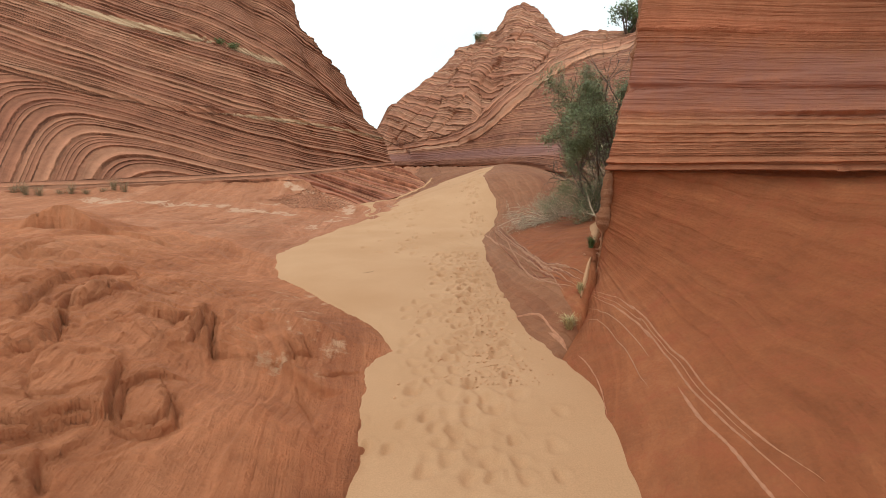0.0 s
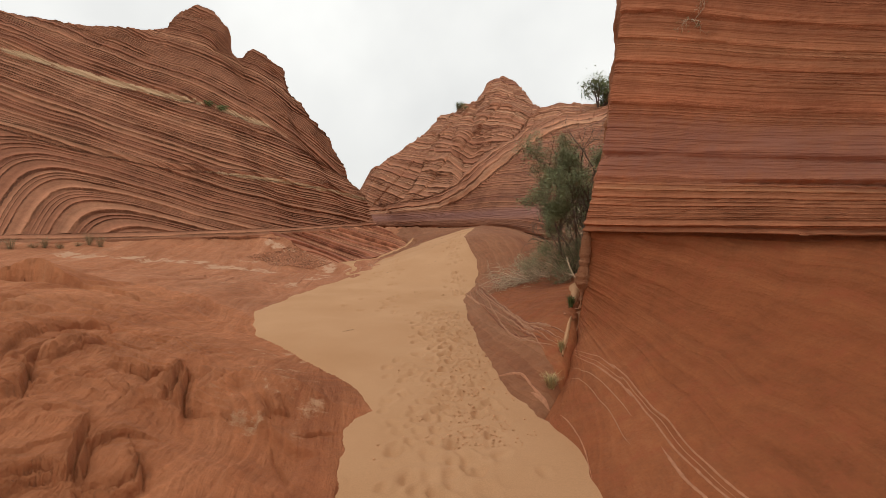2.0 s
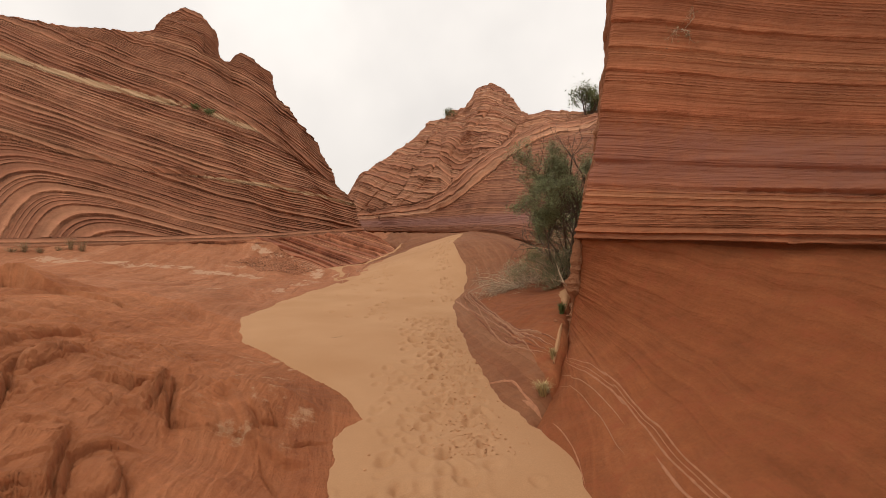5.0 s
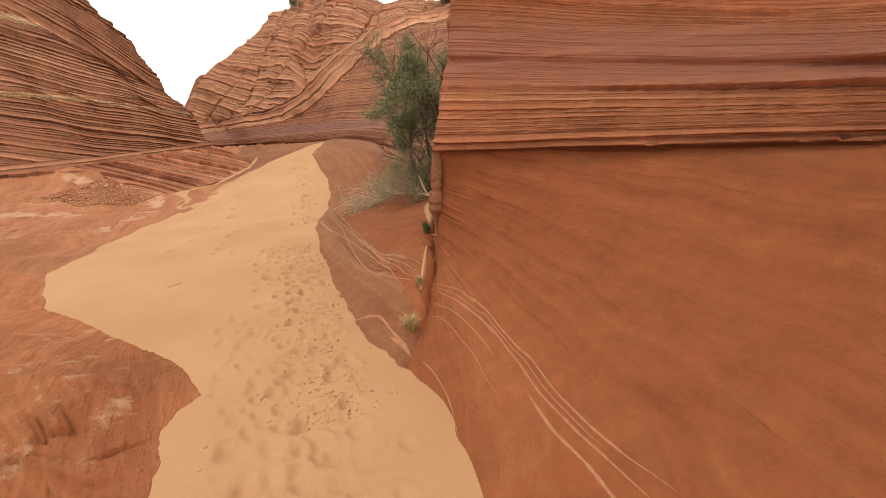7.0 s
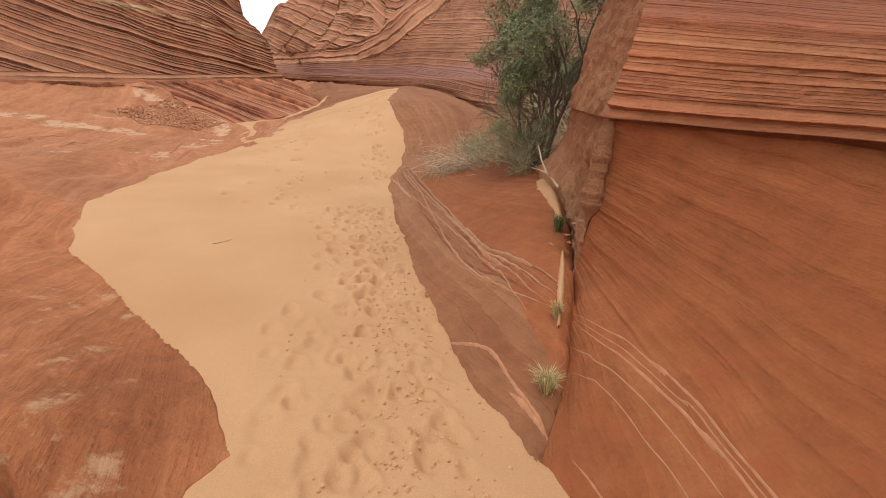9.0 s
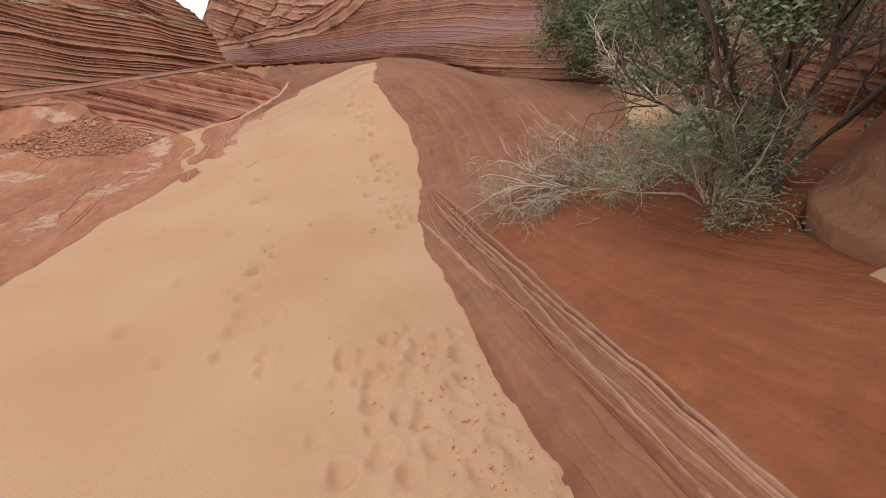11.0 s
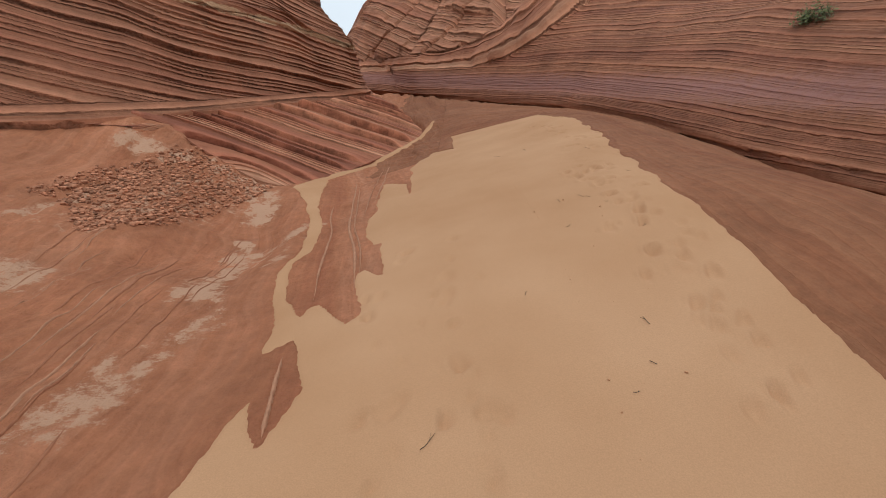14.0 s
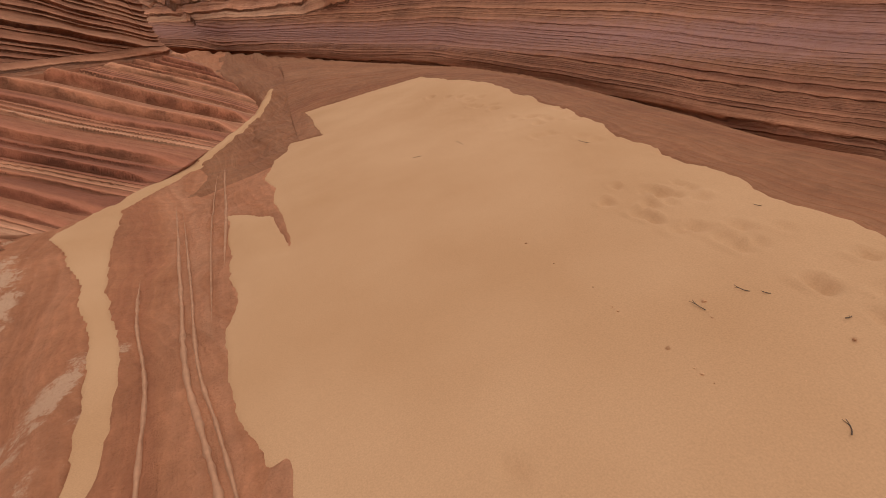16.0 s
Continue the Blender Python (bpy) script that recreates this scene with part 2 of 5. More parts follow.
    l.new(colour, bsdf.inputs["Base Color"])
    # relief
    b1 = n.new("ShaderNodeBump")
    b1.inputs["Strength"].default_value, b1.inputs["Distance"].default_value = bump, wave * 0.25
    hs = n.new("ShaderNodeMath")
    hs.operation = "ADD"
    l.new(small, hs.inputs[0])
    # the painted rib profile doubles as bump height
    l.new(rib_shading, hs.inputs[1])
    l.new(hs.outputs[0], b1.inputs["Height"])
    b2 = n.new("ShaderNodeBump")
    b2.inputs["Strength"].default_value, b2.inputs["Distance"].default_value = 0.9, grain * 1.5 * coarse
    hb = n.new("ShaderNodeMath")
    hb.operation = "MULTIPLY_ADD"
    hb.inputs[1].default_value = 0.6
    l.new(md.outputs["Fac"], hb.inputs[0])
    l.new(bl.outputs["Fac"], hb.inputs[2])
    l.new(hb.outputs[0], b2.inputs["Height"])
    l.new(b1.outputs["Normal"], b2.inputs["Normal"])
    b3 = n.new("ShaderNodeBump")
    b3.inputs["Strength"].default_value, b3.inputs["Distance"].default_value = 0.35, 0.004
    l.new(gr.outputs["Fac"], b3.inputs["Height"])
    l.new(b2.outputs["Normal"], b3.inputs["Normal"])
    l.new(b3.outputs["Normal"], bsdf.inputs["Normal"])
    return m


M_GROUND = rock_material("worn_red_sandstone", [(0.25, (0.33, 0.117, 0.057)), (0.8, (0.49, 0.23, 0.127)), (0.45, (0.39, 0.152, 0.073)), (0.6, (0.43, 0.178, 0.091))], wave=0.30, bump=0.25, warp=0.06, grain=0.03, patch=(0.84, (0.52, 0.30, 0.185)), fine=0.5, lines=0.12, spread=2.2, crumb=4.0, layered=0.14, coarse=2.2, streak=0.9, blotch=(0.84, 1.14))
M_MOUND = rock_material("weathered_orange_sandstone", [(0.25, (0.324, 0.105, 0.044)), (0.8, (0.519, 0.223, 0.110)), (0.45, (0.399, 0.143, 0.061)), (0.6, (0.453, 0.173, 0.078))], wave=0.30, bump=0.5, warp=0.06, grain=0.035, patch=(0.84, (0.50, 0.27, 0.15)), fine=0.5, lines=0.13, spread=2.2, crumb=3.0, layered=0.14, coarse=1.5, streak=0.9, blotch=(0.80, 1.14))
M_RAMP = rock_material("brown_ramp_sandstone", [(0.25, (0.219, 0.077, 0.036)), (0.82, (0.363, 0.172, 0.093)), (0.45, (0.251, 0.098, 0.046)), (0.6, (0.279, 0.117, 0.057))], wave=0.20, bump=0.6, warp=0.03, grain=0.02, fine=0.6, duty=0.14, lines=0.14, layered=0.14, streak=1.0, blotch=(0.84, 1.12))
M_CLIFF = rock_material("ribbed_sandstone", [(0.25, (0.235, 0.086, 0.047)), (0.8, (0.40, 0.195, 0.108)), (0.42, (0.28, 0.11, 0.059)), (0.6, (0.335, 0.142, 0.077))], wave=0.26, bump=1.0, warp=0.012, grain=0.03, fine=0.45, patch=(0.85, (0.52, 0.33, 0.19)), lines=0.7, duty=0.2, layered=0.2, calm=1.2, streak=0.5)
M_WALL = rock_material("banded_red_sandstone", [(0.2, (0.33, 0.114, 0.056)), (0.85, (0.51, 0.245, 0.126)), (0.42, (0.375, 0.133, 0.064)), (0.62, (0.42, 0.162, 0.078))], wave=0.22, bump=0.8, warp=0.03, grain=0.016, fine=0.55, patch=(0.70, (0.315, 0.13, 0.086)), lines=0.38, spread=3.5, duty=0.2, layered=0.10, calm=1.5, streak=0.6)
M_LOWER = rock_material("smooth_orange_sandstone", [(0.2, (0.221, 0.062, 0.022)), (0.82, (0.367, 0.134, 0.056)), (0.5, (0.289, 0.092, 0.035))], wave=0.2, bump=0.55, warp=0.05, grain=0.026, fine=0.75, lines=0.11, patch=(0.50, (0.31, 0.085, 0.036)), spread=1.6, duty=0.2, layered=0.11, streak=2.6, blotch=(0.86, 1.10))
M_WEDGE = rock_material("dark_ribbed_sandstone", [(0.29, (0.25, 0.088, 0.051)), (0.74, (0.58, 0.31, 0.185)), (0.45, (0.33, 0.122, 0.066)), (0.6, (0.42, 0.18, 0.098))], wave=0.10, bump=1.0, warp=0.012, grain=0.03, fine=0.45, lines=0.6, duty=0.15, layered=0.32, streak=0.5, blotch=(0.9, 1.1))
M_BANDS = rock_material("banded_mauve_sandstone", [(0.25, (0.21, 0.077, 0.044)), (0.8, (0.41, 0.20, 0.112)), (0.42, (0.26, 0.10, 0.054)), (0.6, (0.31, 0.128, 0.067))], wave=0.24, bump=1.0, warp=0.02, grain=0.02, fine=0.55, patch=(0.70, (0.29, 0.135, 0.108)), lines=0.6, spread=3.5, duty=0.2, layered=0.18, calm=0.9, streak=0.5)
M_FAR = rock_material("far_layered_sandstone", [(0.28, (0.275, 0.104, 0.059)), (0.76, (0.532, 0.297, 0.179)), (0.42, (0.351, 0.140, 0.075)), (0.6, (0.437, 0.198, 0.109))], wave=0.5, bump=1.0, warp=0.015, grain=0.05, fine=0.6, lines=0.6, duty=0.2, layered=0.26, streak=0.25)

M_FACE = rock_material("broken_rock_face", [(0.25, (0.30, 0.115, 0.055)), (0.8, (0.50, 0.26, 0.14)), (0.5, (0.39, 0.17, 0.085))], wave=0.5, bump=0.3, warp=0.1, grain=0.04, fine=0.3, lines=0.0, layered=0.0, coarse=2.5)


def sand_material():
    m = bpy.data.materials.new("fine_orange_sand")
    m.use_nodes = True
    n, l = m.node_tree.nodes, m.node_tree.links
    bsdf = n["Principled BSDF"]
    bsdf.inputs["Roughness"].default_value = 0.95
    bsdf.inputs["Specular IOR Level"].default_value = 0.1
    pos = n.new("ShaderNodeNewGeometry")
    a = n.new("ShaderNodeTexNoise")
    a.inputs["Scale"].default_value, a.inputs["Detail"].default_value = 0.9, 6
    g = n.new("ShaderNodeTexNoise")
    g.inputs["Scale"].default_value, g.inputs["Detail"].default_value = 130, 3
    l.new(pos.outputs["Position"], a.inputs["Vector"])
    l.new(pos.outputs["Position"], g.inputs["Vector"])
    r = n.new("ShaderNodeValToRGB")
    r.color_ramp.elements[0].position, r.color_ramp.elements[0].color = 0.3, (0.45, 0.242, 0.122, 1)
    r.color_ramp.elements[1].position, r.color_ramp.elements[1].color = 0.7, (0.515, 0.292, 0.157, 1)
    l.new(a.outputs["Fac"], r.inputs["Fac"])
    g2 = n.new("ShaderNodeMapRange")
    g2.inputs["To Min"].default_value, g2.inputs["To Max"].default_value = 0.82, 1.18
    l.new(g.outputs["Fac"], g2.inputs["Value"])
    vm = n.new("ShaderNodeVectorMath")
    vm.operation = "SCALE"
    l.new(r.outputs["Color"], vm.inputs[0])
    l.new(g2.outputs["Result"], vm.inputs["Scale"])
    l.new(vm.outputs["Vector"], bsdf.inputs["Base Color"])
    b = n.new("ShaderNodeBump")
    b.inputs["Strength"].default_value, b.inputs["Distance"].default_value = 0.4, 0.004
    l.new(g.outputs["Fac"], b.inputs["Height"])
    l.new(b.outputs["Normal"], bsdf.inputs["Normal"])
    return m


M_SAND = sand_material()

# ---------------------------------------------------------------- plan of the wash
SAND_LEFT = [(-0.55, -8), (-0.5, 0), (-0.5, 2.4), (-0.63, 2.9), (-0.65, 3.35), (-0.52, 3.66), (-0.72, 4.1), (-1.12, 4.6), (-1.75, 5.5),
             (-2.38, 6.25), (-2.95, 7.8), (-2.86, 9.8), (-2.80, 10.6), (-2.72, 11.4), (-2.52, 12.3), (-2.40, 12.95), (-2.20, 12.5), (-2.12, 13.0),
             (-2.34, 13.6), (-2.52, 13.5), (-2.60, 14.0), (-2.78, 14.5), (-2.92, 15.0), (-2.97, 15.5), (-2.93, 15.9), (-2.99, 16.5), (-3.12, 17.3), (-3.30, 17.8), (-3.42, 18.2), (-3.68, 18.9), (-4.0, 19.5), (-3.85, 20.0), (-3.3, 21.6), (-2.9, 22.6)]
SAND_MID = [(-2.75, 22.4), (-3.2, 21.2), (-3.5, 20.3), (-3.38, 19.2), (-3.26, 18.4), (-3.18, 18.0), (-2.93, 17.2), (-2.81, 16.7), (-2.79, 16.1), (-2.80, 15.85), (-2.86, 15.55), (-2.83, 15.2), (-2.76, 14.85), (-2.62, 14.5), (-2.52, 14.35),
            (-2.44, 14.1), (-2.38, 14.0), (-2.38, 14.15), (-2.30, 14.18), (-2.2, 14.05), (-2.08, 13.85), (-1.97, 13.76), (-1.89, 13.86), (-1.94, 14.1), (-2.02, 14.45), (-2.05, 14.65), (-2.0, 14.75), (-1.80, 14.5), (-1.84, 14.85),
            (-1.94, 15.5), (-2.03, 15.5), (-2.15, 15.95), (-2.22, 16.8), (-2.17, 17.1), (-2.28, 18.6), (-2.3, 19.3), (-1.83, 18.65), (-1.73, 17.7), (-1.85, 20.4), (-1.40, 21.7), (-0.97, 21.45), (-0.93, 24.0), (0.4, 23.6)]
SAND_RIGHT = [(1.2, 23.3), (1.45, 21.0), (1.22, 18.4), (0.90, 16.4), (0.74, 15.0), (0.74, 14.1), (0.84, 13.2), (0.93, 12.5), (0.90, 11.8), (0.78, 11.0), (0.55, 10.1), (0.46, 9.3),
              (0.42, 8.3), (0.40, 7.0), (0.45, 5.5), (0.54, 4.3), (0.66, 3.55), (0.95, 3.15), (0.95, 2.4), (1.0, 0), (1.1, -8)]
SAND_EDGE = SAND_LEFT + SAND_MID + SAND_RIGHT
# foot of the ribbed cliff and of the banded walls, where a level bedding plane runs: x, y, z
BED_LEFT = [(-26, -10, 0.9), (-23, 2, 0.9), (-20, 7, 0.9), (-16, 12, 0.95), (-12.5, 14.6, 1.0), (-9.5, 17.2, 1.05), (-7.6, 18.6, 1.1), (-6.2, 20.6, 1.2), (-5.3, 23, 1.3), (-4.5, 26, 1.4), (-3.9, 28.5, 1.45), (-4.2, 33, 1.45)]
BED_RIGHT = [(-12, 42, 1.4), (-4.2, 37, 1.45), (-1.8, 33.5, 1.45), (0.2, 30.3, 1.42), (2.0, 26.5, 1.42), (3.2, 23, 1.40), (3.7, 19.5, 1.15), (4.1, 16.5, 0.84), (5.0, 14.2, 0.83), (4.5, 11.6, 0.90), (3.7, 9.6, 0.95), (3.4, 7.5, 1.1), (4.2, 5.5, 1.3), (6.5, 2, 1.4), (7, -10, 1.4)]
TOP_LEFT = [(-40, -10, 10), (-36, 4, 10), (-30, 13, 10.5), (-22, 19.5, 10.8), (-18, 24, 11.2), (-15.6, 26, 11.5), (-13.3, 28, 13.9), (-10.0, 29.2, 11.3), (-8.2, 29.3, 8.7), (-5.8, 29.2, 5.1), (-4.4, 29.5, 2.6), (-5.5, 34, 2.4)]
TOP_RIGHT = [(-16, 50, 3.4), (-8.5, 46, 3.5), (-5.2, 45, 6.6), (0.2, 48, 12.3), (6.3, 49.6, 15.8), (9, 45, 11.8), (13.5, 40, 11.2), (16, 30, 11), (16, 22, 10), (14, 16, 9), (13, 11, 9), (13, 8, 9), (14, 5, 9), (16, 1, 9), (17, -10, 9)]
# wedge of steep ribs below the level bedding plane
WEDGE_FOOT = [(-8.2, 18.5, 1.08), (-7.3, 19.2, 1.12), (-6.5, 19.7, 1.12), (-5.6, 19.6, 0.62), (-4.6, 19.75, 0.05), (-3.8, 20.3, -0.05), (-3.2, 21.7, 0.05), (-2.25, 24.3, 0.25), (-1.65, 26.1, 0.42), (-2.2, 28.6, 0.7), (-3.4, 32, 1.2)]
WEDGE_TOP = [(-8.0, 18.6, 1.13), (-7.2, 19.3, 1.14), (-6.5, 20.1, 1.18), (-6.2, 20.8, 1.22), (-6.0, 21.2, 1.25), (-5.7, 22.0, 1.28), (-5.4, 22.8, 1.32), (-4.7, 25.2, 1.4), (-4.2, 27.2, 1.44), (-3.9, 28.9, 1.47), (-4.1, 32, 1.47)]
# the near wall beside the start: foot along the crack, ledge and rim
FOOT = [(3.7, 7.9, 0.95), (2.05, 7.2, 0.85), (1.72, 6.0, 0.74), (1.46, 5.15, 0.58), (1.25, 4.57, 0.44), (1.22, 4.5, 0.42), (1.20, 4.44, 0.41), (1.07, 4.15, 0.34), (0.92, 3.8, 0.24), (0.58, 3.2, 0.02), (0.42, 2.0, 0.0), (0.46, 0.3, 0.0), (0.66, -6, 0.0)]
LEDGE = [(3.9, 7.8, 1.45), (2.35, 7.15, 1.45), (1.78, 5.95, 1.45), (1.50, 5.15, 1.45), (1.335, 4.57, 1.45), (1.32, 4.50, 1.45), (1.37, 4.44, 1.45), (1.62, 4.20, 1.44), (2.0, 3.82, 1.43), (2.45, 3.2, 1.42), (2.95, 2.3, 1.42), (3.4, 0.4, 1.42), (3.8, -6, 1.42)]
RIM = [(4.2, 7.8, 6.6), (2.8, 7.3, 6.6), (2.15, 6.1, 6.6), (1.88, 5.2, 6.6), (1.715, 4.57, 6.6), (1.70, 4.50, 6.6), (1.75, 4.44, 6.6), (1.95, 4.22, 6.7), (2.35, 3.95, 6.8), (2.8, 3.4, 6.9), (3.3, 2.5, 7), (3.8, 0.5, 7), (4.2, -6, 7)]


def sand_height(x, y):
    return 0.14 + ease(10.5, 15, y) * np.maximum(0.55 + 0.33 * (x + 0.8), -0.1)


def steps(lo, hi, dense_lo, dense_hi, fine, grow=1.18):
    mid = list(np.arange(dense_lo, dense_hi + fine / 2, fine))
    s, p = fine, dense_lo
    low = []
    while p > lo:
        s *= grow
        p -= s
        low.append(p)
    s, p = fine, dense_hi
    high = []
    while p < hi:
        s *= grow
        p += s
        high.append(p)
    return np.array(low[::-1] + mid + high)


BR = curve(BED_RIGHT, 90)
GL = curve(BED_LEFT[:5] + [(-9.8, 16.8, 1.0)] + WEDGE_FOOT, 110)
NEAR_AREA = [(p[0], p[1]) for p in FOOT] + [(9, -6), (9, 7.2)]
LEFT_AREA = [(p[0], p[1]) for p in GL] + [(-60, 60), (-60, -10)]
RIGHT_AREA = [(p[0], p[1]) for p in BR] + [(60, -10), (60, 60), (-4, 60)]


def wobble(x, y):
    """Ragged outline of the sand."""
    return x + 0.035 * lumps(x, y, 0 * x, 0.55, 51, 3), y + 0.05 * lumps(x, y, 0 * x, 0.6, 52, 3)


def crease(v, width):
    return np.exp(-(v / width) ** 2)


# open seams and plate edges in the weathered mound: line, depth
SEAMS = [([(-2.57, 2.85), (-2.74, 3.2), (-2.86, 3.58), (-2.87, 3.8), (-2.85, 4.08)], 0.07), ([(-2.75, 3.64), (-2.55, 3.45), (-2.38, 3.3)], 0.05), ([(-3.72, 4.0), (-3.55, 4.36), (-3.22, 4.6)], 0.05),
         ([(-1.54, 2.09), (-1.60, 2.17), (-1.67, 2.31), (-1.75, 2.47)], 0.055), ([(-1.53, 2.13), (-1.57, 2.20), (-1.64, 2.33), (-1.60, 2.42), (-1.55, 2.50)], 0.05),
         ([(-1.45, 2.36), (-1.36, 2.27), (-1.29, 2.14), (-1.32, 2.08), (-1.37, 2.04), (-1.42, 2.04)], -0.06), ([(-1.40, 2.30), (-1.36, 2.20), (-1.37, 2.11), (-1.46, 2.09)], -0.04),
         ([(-1.85, 1.72), (-1.70, 1.83), (-1.68, 1.90), (-1.65, 2.00), (-1.60, 2.04)], 0.06), ([(-1.88, 1.85), (-1.72, 1.90), (-1.71, 1.99), (-1.65, 2.06), (-1.61, 2.07)], 0.05),
         ([(-2.14, 2.32), (-2.16, 2.49), (-2.18, 2.60), (-2.30, 2.80), (-2.45, 2.95)], 0.07), ([(-1.99, 3.20), (-1.92, 3.21), (-1.87, 3.19), (-1.84, 3.25)], 0.08),
         ([(-1.71, 3.07), (-1.76, 3.26), (-1.84, 3.50)], 0.10), ([(-1.58, 3.02), (-1.66, 3.19), (-1.76, 3.45)], 0.08), ([(-1.58, 3.02), (-1.48, 3.05), (-1.37, 3.08), (-1.23, 3.10), (-1.07, 3.06)], -0.04),
         ([(-1.20, 3.36), (-1.15, 3.28), (-1.11, 3.21)], 0.05), ([(-1.11, 3.20), (-1.07, 3.24), (-1.02, 3.27), (-1.10, 3.40)], 0.04), ([(-1.03, 2.97), (-0.94, 2.78), (-0.86, 2.66), (-0.71, 2.42)], 0.02),
         ([(-1.51, 1.66), (-1.58, 1.76), (-1.56, 1.82)], 0.05), ([(-0.84, 3.10), (-0.77, 3.17)], 0.025), ([(-5.3, 5.85), (-5.02, 6.0), (-4.85, 6.02), (-4.5, 5.9), (-3.9, 6.3)], 0.10), ([(-3.79, 5.6), (-3.23, 4.81)], 0.04)]


def side_of(x, y, line):
    """Which side of a line of points each place lies on: 1 or -1."""
    best, side = np.full(x.shape, 1e9), np.ones(x.shape)
    for (ax, ay), (bx, by) in zip(line, line[1:]):
        dx, dy = bx - ax, by - ay
        t = np.clip(((x - ax) * dx + (y - ay) * dy) / (dx * dx + dy * dy + 1e-12), 0, 1)
        d = np.hypot(x - ax - t * dx, y - ay - t * dy)
        side = np.where(d < best, np.sign(dx * (y - ay) - dy * (x - ax)), side)
        best = np.minimum(best, d)
    return side


def ground_height(x, y):
    """The rock floor of the wash: dips under the sand, rises to the foot of the walls."""
    zs = sand_height(np.clip(x, -4, 2), y)
    wx, wy = wobble(x, y)
    d1, _ = dist_line(wx, wy, SAND_EDGE)
    ins = inside(wx, wy, SAND_EDGE)
    dl, wl_ = dist_line(x, y, GL)
    dr, wr_ = dist_line(x, y, BR)
    zl, wsum = 0.0, 0.0
    for gx_, gy_, gz_ in GL[::2]:
        w = 1 / ((x - gx_) ** 2 + (y - gy_) ** 2 + 0.01) ** 2
        zl, wsum = zl + w * gz_, wsum + w
    zl = zl / wsum
    zr = np.interp(wr_, np.linspace(0, 1, len(BR)), BR[:, 2])
    fl, fr = d1 / (d1 + dl + 1e-6), d1 / (d1 + dr + 1e-6)
    bound = np.interp(y, [-10, 3, 12, 22, 30], [0, 0, -1, -1.3, -1.0])
    left = x < bound
    z_left = zs + (zl - zs) * fl ** 1.5
    z_left = z_left + ease(23, 27, y) * np.maximum(zs + (zr - zs) * fr ** 1.4 - z_left, 0)
    across = ease(-0.8, 0.8, x - bound)
    z = z_left * (1 - across) + (zs + (zr - zs) * fr ** 0.9) * across
    out = ~ins
    # the mound beside the start, the hollow of the side channel, the steep bank below the near wall
    z = z + (1 - np.exp(-(d1 / 1.35) ** 1.5)) * out * left * 0.70 * (1 - ease(5.5, 13, y)) * (1 - 0.45 * ease(5, 11, -x))
    z = z + np.where(~left, ease(0, 0.9, d1) * out * 0.32 * (1 - ease(4.5, 8, y)), 0)
    z = z - 0.28 * np.exp(-((x + 3.9) / 0.9) ** 2) * ease(14, 16.5, y) * (1 - ease(17.5, 19.3, y)) * out * ease(0, 0.6, d1)
    # knobs, bosses and cracks of the weathered mound
    near = (1 - ease(4.5, 7.5, y)) * (1 - 0.6 * ease(5, 9, -x)) * ease(0.25, 1.1, d1) * out * left
    k1, k3 = grain2(x, y, 1.3, 3, 5), grain2(x + 0.3 * y, 0.5 * y, 0.7, 5, 4)
    wild = near * ease(0.5, 1.6, d1)
    terr = k1 * 11
    plate = np.floor(terr) + ease(0.0, 0.04, terr % 1.0) - terr
    z = z + wild * (0.10 * (k1 - 0.5) + 0.026 * plate - 0.03 * crease(k3 - 0.5, 0.006) * ease(0.45, 0.55, k1) + 0.022 * (grain2(x, y, 0.22, 8, 5) - 0.5) + 0.012 * (grain2(x, y, 0.05, 18, 3) - 0.5))
    z = z + 0.08 * (grain2(x, y, 0.11, 10, 3) - 0.5) * np.exp(-((x + 2.3) / 0.25) ** 2 - ((y - 2.55) / 0.3) ** 2) * out
    flake = grain2(x, y, 0.42, 27, 3) * 9
    z = z + near * ease(0.44, 0.56, grain2(x, y, 0.8, 29, 3)) * 0.016 * (np.floor(flake) + ease(0.0, 0.06, flake % 1.0) - flake)
    shake = 0.03 * (grain2(x, y, 0.16, 15, 3) - 0.5)
    close = (x > -6) & (x < -0.6) & (y > 1.4) & (y < 7.5) & out & left
    cx, cy = x[close], y[close]
    cut = 0 * cx
    for line, deep in SEAMS:
        ds = dist_line(cx, cy, line)[0] + shake[close]
        lift, reach = side_of(cx, cy, line) * np.sign(deep), dist_line(cx, cy, line)[0]
        cut = cut - abs(deep) * (1.5 * crease(ds, 0.0075) + 0.3 * crease(ds - 0.028, 0.006)) + 0.34 * abs(deep) * lift * ease(0.0, 0.012, reach) * np.exp(-(reach / 0.11) ** 2)
    z[close] += cut
    z = z + near * 0.02 * (grain2(x, y, 0.35, 9, 5) - 0.5)
    # ringed bosses, a domed knob, comb-like fins, a lip and a dark hollow
    for bx, by, r, up in ((-2.45, 3.30, 0.10, 0.10), (-3.6, 4.6, 0.18, 0.05)):
        th = np.arctan2(y - by, x - bx)
        q = np.hypot(x - bx, (y - by) * 0.32) * (1 + 0.10 * np.sin(2 * th + bx) + 0.06 * np.sin(5 * th + by))
        arc = 0.4 + 0.6 * ease(-0.2, 0.5, np.cos(th - 3.9))
        z = z + out * (up * (1 - ease(0, r * 1.3, q)) + 0.03 * crease(q - r * 1.22, 0.04) - 0.12 * arc * crease(q - r, 0.014) - 0.05 * arc * crease(q - r * 1.35, 0.013) + 0.008 * np.sin(q * 95) * (1 - ease(r * 0.6, r * 0.9, q)))
    win = ease(3.02, 3.12, y) * (1 - ease(3.55, 3.8, y)) * out
    for fx, fh in ((-1.80, 0.05), (-1.69, 0.05), (-1.58, 0.03)):
        u = x - fx - 0.12 * (y - 3.3)
